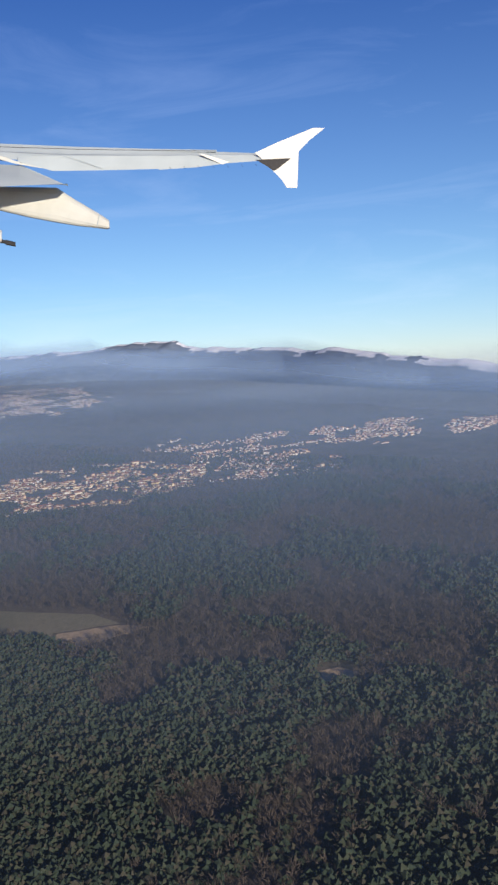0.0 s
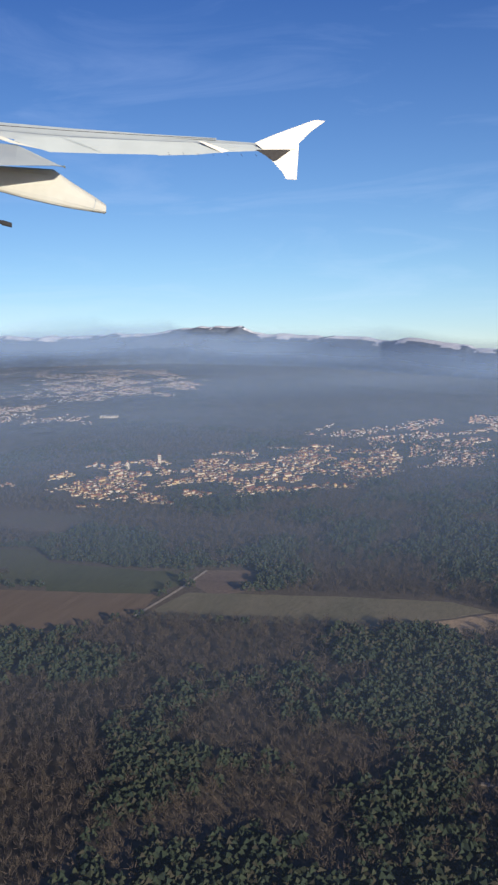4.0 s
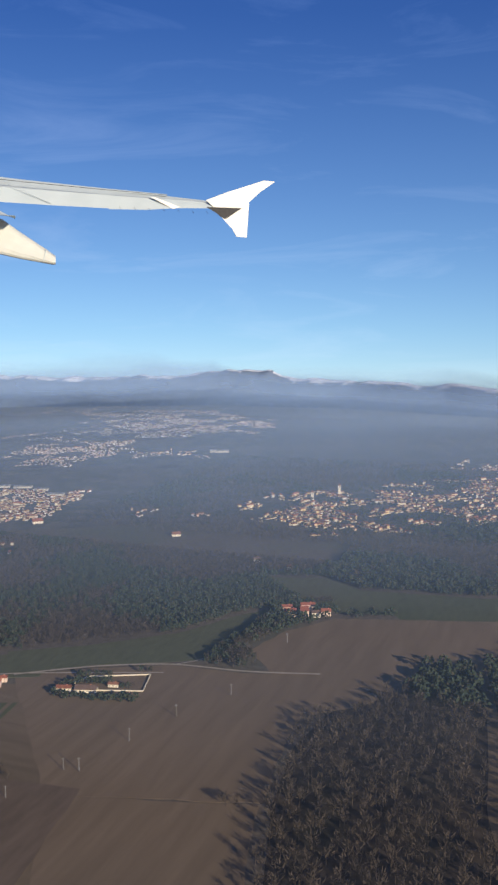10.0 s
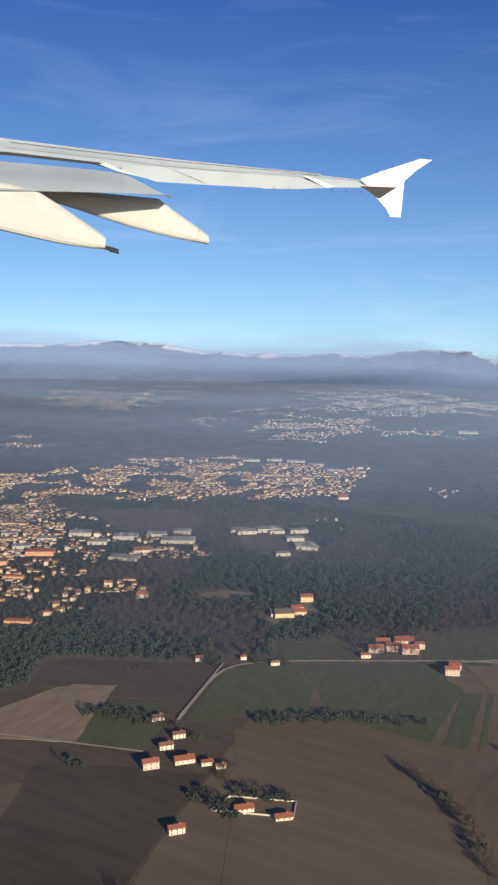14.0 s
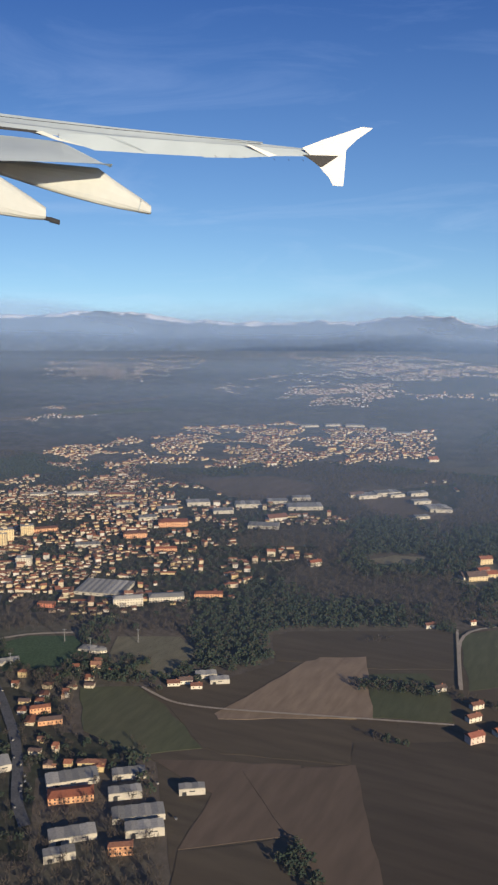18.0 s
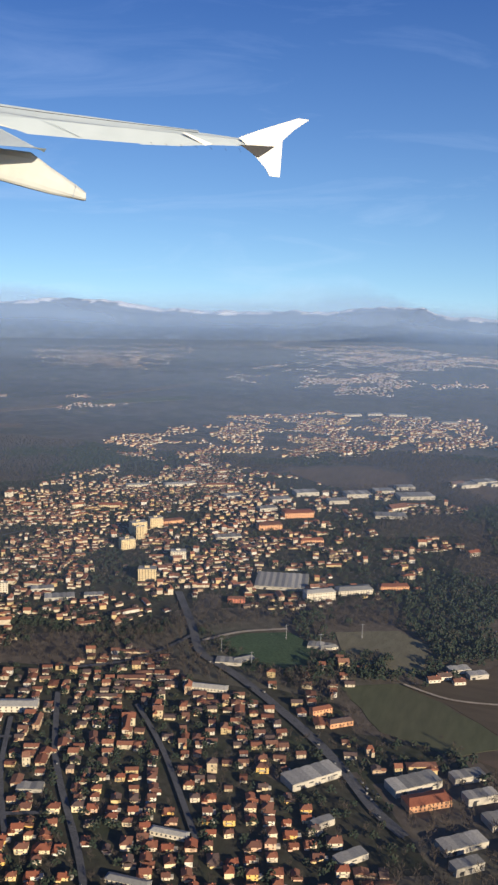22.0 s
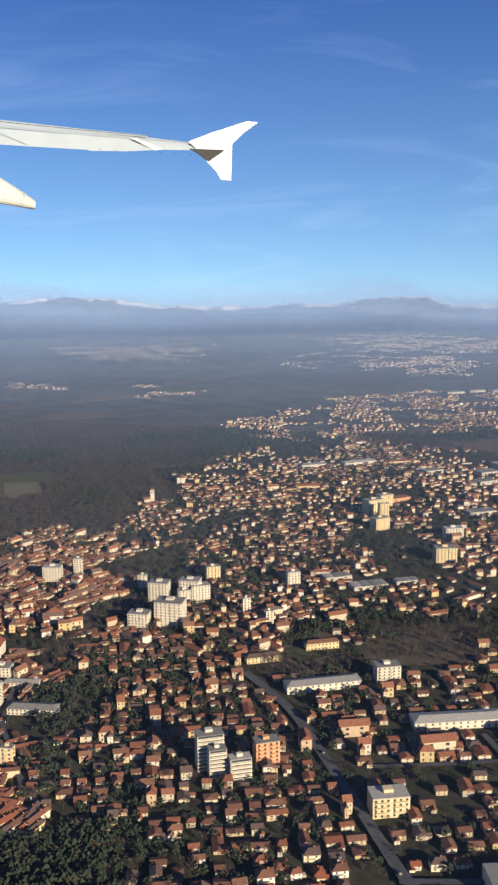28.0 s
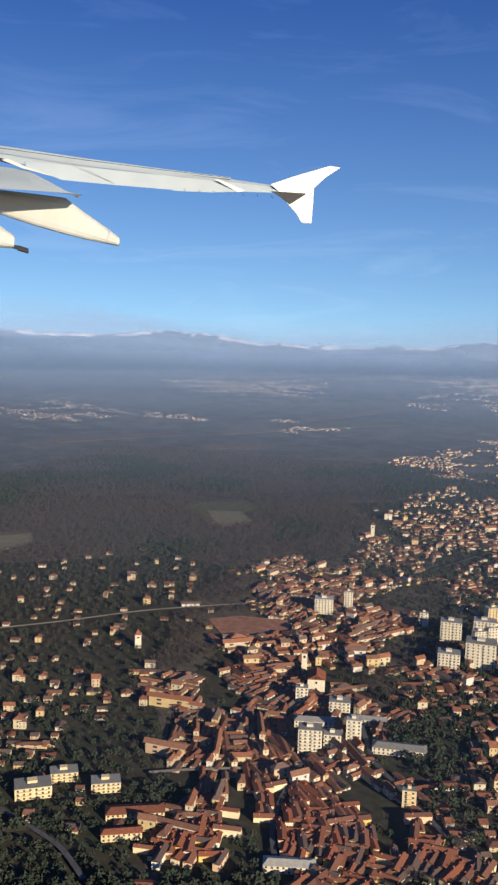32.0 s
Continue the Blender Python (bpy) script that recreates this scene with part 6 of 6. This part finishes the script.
def bare_shape(seed, n=50):
    """A leafless crown: a stem and a haze of thin twigs that spread and rise."""
    r = random.Random(seed)
    v, f = [], []
    for i in range(3):
        a = i * 2.094
        v.append((0.022 * math.cos(a), 0.022 * math.sin(a), 0))
    v.append((0, 0, 0.7))
    f += [(0, 1, 3), (1, 2, 3), (2, 0, 3)]
    for i in range(n):
        a, z0 = r.uniform(0, 6.283), r.uniform(0.3, 0.72)
        out = r.uniform(0.0, 0.26)
        x0, y0 = out * math.cos(a), out * math.sin(a)
        a += r.uniform(-0.8, 0.8)
        e, ln = r.uniform(0.35, 1.35), r.uniform(0.2, 0.36)
        tip = (x0 + ln * math.cos(a) * math.cos(e), y0 + ln * math.sin(a) * math.cos(e), min(1.02, z0 + ln * math.sin(e)))
        wd, b = r.uniform(0.012, 0.027), len(v)
        w = r.uniform(0, 6.283)
        v += [(x0 - wd * math.cos(w), y0 - wd * math.sin(w), z0), (x0 + wd * math.cos(w), y0 + wd * math.sin(w), z0 + wd), tip]
        f += [(b, b + 1, b + 2)]
    return np.array(v), f


def clear_of(xy, pad=0.0):
    """Keeps woods off fields, roads and houses."""
    keep = np.ones(len(xy), bool)
    for k, poly in FIELDS:
        keep &= ~inside(xy, poly) & ~near_line(xy, poly + poly[:1], 0.9)
    for k, w, line in ROADS:
        keep &= ~near_line(xy, line, w / 2 + (1.8 if k == "track" else pad))
    return keep


def off_houses(xy):
    cell, table = 8.0, {}
    for grp in TAKEN:
        for x, y, r in grp:
            table.setdefault((int(x // cell), int(y // cell)), []).append((x, y, r))
    keep = np.ones(len(xy), bool)
    for i, (x, y) in enumerate(xy):
        cx, cy = int(x // cell), int(y // cell)
        for dx in (-1, 0, 1):
            for dy in (-1, 0, 1):
                for hx, hy, r in table.get((cx + dx, cy + dy), ()):
                    if (x - hx) ** 2 + (y - hy) ** 2 < r * r:
                        keep[i] = False
    return keep


TOWN_AREAS = [(k, c) for k, s, f, c in TOWNS]


def woods():
    pines = [pine_shape(i) for i in range(6)]
    bares = [bare_shape(i) for i in range(8)]
    near, far = [], []
    # stretches of the plan: x0, x1, y0, y1, tree spacing
    stretches = [(-330, 60, 100, 330, 2.8), (-330, 60, -60, 100, 4.5), (-560, -330, -30, 300, 1.9), (-760, -560, -75, 260, 1.3), (-470, 60, 330, 560, 3.5)]
    allp, allb = [], []
    for x0, x1, y0, y1, step in stretches:
        xy = spots(x0, x1, y0, y1, step, RNG)
        xy = xy[xy[:, 1] > np.interp(xy[:, 0], [-629, -581, -540, -486, -407, -367, -296, -184, 0], [-47, -38, -38, -37, -18, 27, 49, 107, 151])]
        xy = xy[clear_of(xy, 0.4)]
        built = np.zeros(len(xy), bool)
        dense = np.zeros(len(xy), bool)
        gardens = np.zeros(len(xy), bool)
        for k, c in TOWN_AREAS:
            q = inside(xy, c)
            built |= q
            dense |= q & (k == "old")
            gardens |= q & (k == "villa")
        u = RNG.uniform(size=len(xy))
        xy = xy[(~built) | ((u < 0.62) & gardens) | ((u < np.where(patchy(xy, 14, 31) > 0.52, 0.85, 0.35)) & ~dense) | (u < np.where(dense, 0.3, 0.05))]
        xy = xy[off_houses(xy)]
        grove = patchy(xy, 21, 11) + 0.6 * patchy(xy, 8, 12) + RNG.normal(0, 0.09, len(xy)) - 0.05
        lean = np.interp(xy[:, 0], [-760, -660, -560, -500, -430, -330, -220, 60], [-0.26, -0.2, -0.1, -0.22, -0.04, -0.06, 0.1, 0.07]) + np.interp(xy[:, 1], [60, 160, 200, 300, 330], [0.0, -0.05, 0.02, 0.0, -0.14])
        lean -= 0.34 * ((xy[:, 0] > -320) & (xy[:, 0] < -235) & (xy[:, 1] < 165)) * np.interp(xy[:, 1], [150, 165], [1, 0])
        plot = np.zeros(len(xy), bool)
        for k, c in TOWN_AREAS:
            plot |= inside(xy, c)
        isp = (grove + lean > 0.8) | (plot & (RNG.uniform(size=len(xy)) < np.where(xy[:, 0] > -640, 0.42, 0.3)))
        one = np.where(plot, 0.72, 1.0)[:, None]
        allp.append(np.hstack([xy, one])[isp])
        allb.append(np.hstack([xy, one])[~isp])
    for kind, width, line in BELTS:
        a = np.asarray(line)
        xy = spots(a[:, 0].min() - width, a[:, 0].max() + width, a[:, 1].min() - width, a[:, 1].max() + width, 1.25, RNG)
        xy = xy[near_line(xy, line, width * 0.5)]
        for k, w, l in ROADS:
            xy = xy[~near_line(xy, l, w / 2 + 0.2)]
        xy = xy[off_houses(xy)]
        u = RNG.uniform(size=len(xy)) < {"pine": 0.95, "bare": 0.05, "mix": 0.5}[kind]
        low = np.hstack([xy, np.full((len(xy), 1), 0.72)])
        allp.append(low[u])
        allb.append(low[~u])
    p, b = np.concatenate(allp), np.concatenate(allb)
    for name, xy, shapes, mat, wide, tall, label in (
            ("pine_wood", p, pines, "pine", 8.6, 9.4, "dense dark green pine wood"),
            ("bare_wood", b, bares, "twig", 10.5, 12.0, "leafless brown-grey winter wood")):
        chunks = []
        kind = RNG.randint(0, len(shapes), len(xy))
        for i, (v, f) in enumerate(shapes):
            q = xy[kind == i]
            s = size_at(q) * q[:, 2] * np.interp(q[:, 0], [-600, -450, -330, -250], [1.0, 1.15, 1.42, 1.7 if mat == "pine" else 1.45])
            chunks.append((stamp(v, q, s * wide * RNG.uniform(0.75, 1.3, len(q)), s * tall * RNG.uniform(0.7, 1.2, len(q)), RNG.uniform(0, 6.28, len(q))), f, [0] * len(f)))
        tagged(bulk(name, chunks, [M[mat]]), label, "woodland", kind="stuff")
    # the far woods: broad crowns, flattened, and greyed for haze
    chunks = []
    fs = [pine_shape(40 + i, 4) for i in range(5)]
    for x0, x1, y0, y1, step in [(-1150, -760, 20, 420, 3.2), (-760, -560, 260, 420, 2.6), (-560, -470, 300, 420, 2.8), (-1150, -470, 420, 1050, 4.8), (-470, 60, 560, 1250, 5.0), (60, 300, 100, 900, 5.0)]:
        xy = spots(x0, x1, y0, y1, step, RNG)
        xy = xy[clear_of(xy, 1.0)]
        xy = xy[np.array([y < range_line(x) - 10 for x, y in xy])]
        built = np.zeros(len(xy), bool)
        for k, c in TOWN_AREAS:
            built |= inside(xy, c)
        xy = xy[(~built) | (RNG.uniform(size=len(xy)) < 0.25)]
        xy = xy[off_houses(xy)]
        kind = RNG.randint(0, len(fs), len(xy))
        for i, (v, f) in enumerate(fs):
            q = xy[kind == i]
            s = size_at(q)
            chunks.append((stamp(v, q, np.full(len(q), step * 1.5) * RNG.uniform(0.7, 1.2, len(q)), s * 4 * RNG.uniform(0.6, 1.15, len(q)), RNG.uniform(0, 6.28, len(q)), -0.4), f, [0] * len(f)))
    tagged(bulk("distant_woods", chunks, [M["hazed_wood"]]), "dark grey-brown woods spreading over the far plain", "woodland", kind="stuff")


woods()


# ---- mountains ----
def mountains(name, back, seed, share, sink, snow, label):
    """One chain: a ridged slope that rises to a share of the skyline; snow: how far below the crest it lies."""
    xs = np.arange(-1900, 420, 3.0)
    n = 13
    verts, faces, slots = [], [], []
    for i, x in enumerate(xs):
        y0 = range_line(x) + back
        wave = noise.noise(Vector((x / 37, seed, 1))) + 0.5 * noise.noise(Vector((x / 13, seed, 2)))
        top = max(0.5, crest(x) * share - sink + 2.6 * wave * (seed > 1))
        for j in range(n):
            u = j / (n - 1)
            lift = math.sin(min(1.0, u / 0.72) * math.pi / 2) if u < 0.72 else 1 - (u - 0.72) / 0.28
            gully = noise.noise(Vector((x / 17 + 3 * u, u * 2.2, seed))) + 0.5 * noise.noise(Vector((x / 6.5, u * 4, seed + 5)))
            z = top * lift * (1 + (0.22 * gully * (1 - lift)))
            verts.append((x + 7 * gully * (1 - u), y0 - 70 + 110 * u, z if 0 < j < n - 1 else -1.5))
    for i in range(len(xs) - 1):
        for j in range(n - 1):
            q = (i * n + j, (i + 1) * n + j, (i + 1) * n + j + 1, i * n + j + 1)
            faces.append(q)
            under = max(verts[i * n + k][2] for k in range(n)) - sum(verts[k][2] for k in q) / 4
            slots.append(1 if snow and under < snow * (0.75 + 1.5 * noise.noise(Vector((xs[i] / 29, 0.4 * j, 7)))) else 0)
    ob = solid(name, verts, faces, [M["hazed_rock"], M["snow"]], slots=slots)
    ob.data.polygons.foreach_set("use_smooth", np.ones(len(faces), bool))
    return tagged(ob, label, "mountains", kind="structure")


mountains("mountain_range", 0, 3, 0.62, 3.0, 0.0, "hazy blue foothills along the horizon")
mountains("mountain_range", 40, 1, 1.0, 0.0, 0.0, "rocky mountain chain tinted haze-blue behind the foothills")
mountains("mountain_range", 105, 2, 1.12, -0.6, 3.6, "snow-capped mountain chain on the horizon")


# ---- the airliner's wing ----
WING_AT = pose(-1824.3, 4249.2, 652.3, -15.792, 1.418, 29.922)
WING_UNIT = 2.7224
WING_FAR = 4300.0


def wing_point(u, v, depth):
    """Along the span, up, and away, from camera-view units to metres; what lies farther is larger, so that the parts
    line up from the camera.
    """
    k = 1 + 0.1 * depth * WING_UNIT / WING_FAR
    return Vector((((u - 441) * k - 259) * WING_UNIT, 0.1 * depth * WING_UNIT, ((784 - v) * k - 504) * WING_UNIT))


def loft(sections):
    bm = bmesh.new()
    rings = [[bm.verts.new(p) for p in s] for s in sections]
    k = len(rings[0])
    for a, b in zip(rings, rings[1:]):
        for i in range(k):
            bm.faces.new((a[i], a[(i + 1) % k], b[(i + 1) % k], b[i]))
    bm.faces.new(rings[0])
    bm.faces.new(rings[-1])
    return bm


def airfoil(u, v_top, v_bot, chord, near=0.0, n=9):
    """One rib: the trailing edge low and near, the leading edge high and far."""
    pts = []
    for i in range(n):
        t = i / (n - 1)
        th = 0.3 * (v_bot - v_top) * math.sin(math.pi * t)
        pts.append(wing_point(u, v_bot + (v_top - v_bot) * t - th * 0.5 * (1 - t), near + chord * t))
    for i in range(n - 2, 0, -1):
        t = i / (n - 1)
        th = 0.2 * (v_bot - v_top) * math.sin(math.pi * t)
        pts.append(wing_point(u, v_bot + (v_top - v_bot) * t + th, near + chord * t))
    return pts


def canoe(stations, deep, n=14):
    """A slender round pod: stations of (u, top, bottom, depth of the middle)."""
    secs = []
    for u, a, b, y in stations:
        mid, half = (a + b) / 2, max(0.3, (b - a) / 2)
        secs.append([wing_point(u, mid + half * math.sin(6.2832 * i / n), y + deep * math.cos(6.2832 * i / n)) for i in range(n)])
    return loft(secs)


def keel(stations, deep):
    """A keel-shaped fairing with a flat shoulder, a side and a narrow dark belly: stations of (u, top, bottom, depth)."""
    secs = []
    for u, a, b, y in stations:
        d = b - a
        prof = ((0.0, 0.9), (0.05, 0.2), (0.2, -0.62), (0.3, -0.86), (0.5, -1.0), (0.8, -0.96), (0.92, -0.7), (0.985, -0.3), (1.0, 0.2), (0.9, 0.8), (0.5, 1.0), (0.2, 1.0))
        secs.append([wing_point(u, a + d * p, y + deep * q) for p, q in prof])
    return loft(secs)


def plate(outline, near, far, taper=0.0):
    """A flat panel with thickness; near and far edges may lean."""
    bm = bmesh.new()
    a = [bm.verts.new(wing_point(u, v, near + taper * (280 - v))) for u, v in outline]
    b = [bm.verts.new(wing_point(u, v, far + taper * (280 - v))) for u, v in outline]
    bm.faces.new(a)
    bm.faces.new(b[::-1])
    k = len(a)
    for i in range(k):
        bm.faces.new((a[i], a[(i + 1) % k], b[(i + 1) % k], b[i]))
    bmesh.ops.bevel(bm, geom=[e for e in bm.edges], offset=0.5 * WING_UNIT, segments=1, affect="EDGES")
    return bm


def airliner_wing():
    root = tagged(new("airliner_wing"), "pale grey airliner wing with white fence-shaped tip and flap fairings", "aircraft wing")
    root.matrix_world = WING_AT
    box = [(-260, 192, 240, 420), (-120, 205, 241, 380), (0, 217, 246, 340), (160, 229, 254, 300), (262, 237, 270, 280), (300, 240, 272, 265), (440, 248, 274, 230), (550, 253, 272, 205), (640, 259, 272, 180)]
    part("wing_box", loft([airfoil(u, a, b, c, 60) for u, a, b, c in box]), M["skin"], root, "pale grey wing skin")
    slat = [(-260, 184, 198, 90), (0, 210, 221, 80), (160, 224, 232, 70), (300, 235, 242, 60), (440, 244, 250, 50), (556, 250, 254, 40)]
    part("leading_edge_slat", loft([airfoil(u, a, b, c, 60 + 2.2 * (620 - u) * 0.28 + 110) for u, a, b, c in slat]), M["skin"], root, "bare metal-grey slat")
    tail = [(200, 254, 264), (262, 255, 283), (350, 257, 284.5), (452, 259, 285)]
    part("aileron", loft([airfoil(u, a, b, 62, 0) for u, a, b in tail]), M["skin"], root)
    tail = [(451.5, 259.5, 286.5), (520, 261, 284), (575, 262, 278), (640, 264, 275)]
    part("tip_trailing_edge", loft([airfoil(u, a, b, 62, 0) for u, a, b in tail]), M["skin"], root)
    # reflection on the trailing edge, painted as a white strip
    part("trailing_edge_fillet", plate([(524, 259), (534, 259.5), (580, 276), (566, 280)], -6, 4), M["white"], root, "white strip put in for a highlight on the trailing edge")
    part("slat_seam", plate([(0, 222.2), (160, 234.2), (300, 243), (440, 249.6), (556, 253.6), (556, 254.3), (440, 250.5), (300, 244), (160, 235.3), (0, 223.4)], 8, 16), M["dark"], root, "dark seam behind the slat")
    part("aileron_seam", plate([(268, 246), (268.9, 246), (351.2, 282), (350.2, 282.3)], -6, -4), M["skin"], root)
    # shade of the slot ahead of the flap, added as a dark plate
    part("spoiler_gap", plate([(-260, 236), (0, 241), (160, 252), (262, 281), (255, 277), (150, 256), (0, 247), (-260, 243)], 30, 44), M["dark"], root, "dark plate standing for shade in the slot behind the wing")
    part("inner_fairing", plate([(160, 256), (170, 252), (205, 266), (245, 277), (240, 277), (196, 268)], -10, 4), M["cream"], root)
    # flap stretched towards the camera, so that its shadow falls on the outer fairing
    flap = [(-260, 246, 334, -1250), (-100, 253, 331, -1250), (0, 259, 327, -1200), (120, 264, 322, -1080), (205, 270, 317.5, -880), (290, 312, 314, -640)]
    part("flap", loft([airfoil(u, a, b, 80 - near, near) for u, a, b, near in flap]), M["skin"], root, "extended pale grey flap")
    part("flap_fairing", keel([(20, 300, 318, 60), (80, 302, 328, 40), (130, 306, 342, 22), (180, 309, 357, 0), (220, 311, 368, -16), (268, 314, 379, -30), (300, 337, 385.5, -36), (340, 363, 391.5, -40), (356, 374.5, 394, -42), (360, 378, 393, -42)], 70), M["cream"], root, "cream-white flap track fairing")
    # moved nearer the camera, clear of the flap's shadow
    inner = part("flap_fairing", keel([(-200, 250, 330, -900), (-120, 285, 372, -1000), (-40, 305, 392, -1100), (50, 322, 410, -1150), (100, 352, 419, -1170), (150, 384, 424.5, -1180), (172, 399, 425, -1185), (176, 402, 424, -1185)], 80), M["cream"], root, "cream-white flap track fairing")
    part("drain_spout", canoe([(172, 417, 425, -1190), (182, 420, 427, -1190), (183, 419, 429, -1190), (200, 424, 433, -1190)], 28, 10), M["dark"], inner, "dark spout")
    part("flap_fairing_seam", plate([(343, 366), (344.2, 366.6), (338.4, 391), (337.2, 391)], -116, -108), M["skin"], root)
    part("upper_winglet", plate([(626, 260), (665, 243), (735, 216), (756, 217), (727, 239), (706, 259), (698, 272), (640, 273)], 0, 8, -0.3), M["white"], root, "white swept upper tip fence")
    part("lower_winglet", plate([(640, 273), (698, 271), (706, 259), (703.5, 290), (700, 328), (681, 327), (674, 312), (659, 296), (647, 284)], 1, 9, 0.35), M["white"], root, "white lower tip fence")
    # shade between the fences, painted as a dark triangle
    part("tip_fillet", plate([(627, 273), (692, 272), (660, 296), (645, 284)], -4, 0), M["dark"], root, "dark plate standing for shade at the tip root")
    for u in range(470, 640, 26):
        part("static_wick", plate([(u, 281), (u + 0.5, 281), (u + 3.6, 285.5), (u + 3.3, 285.8)], 0, 1.0), M["dark"], root)
    return root


airliner_wing()
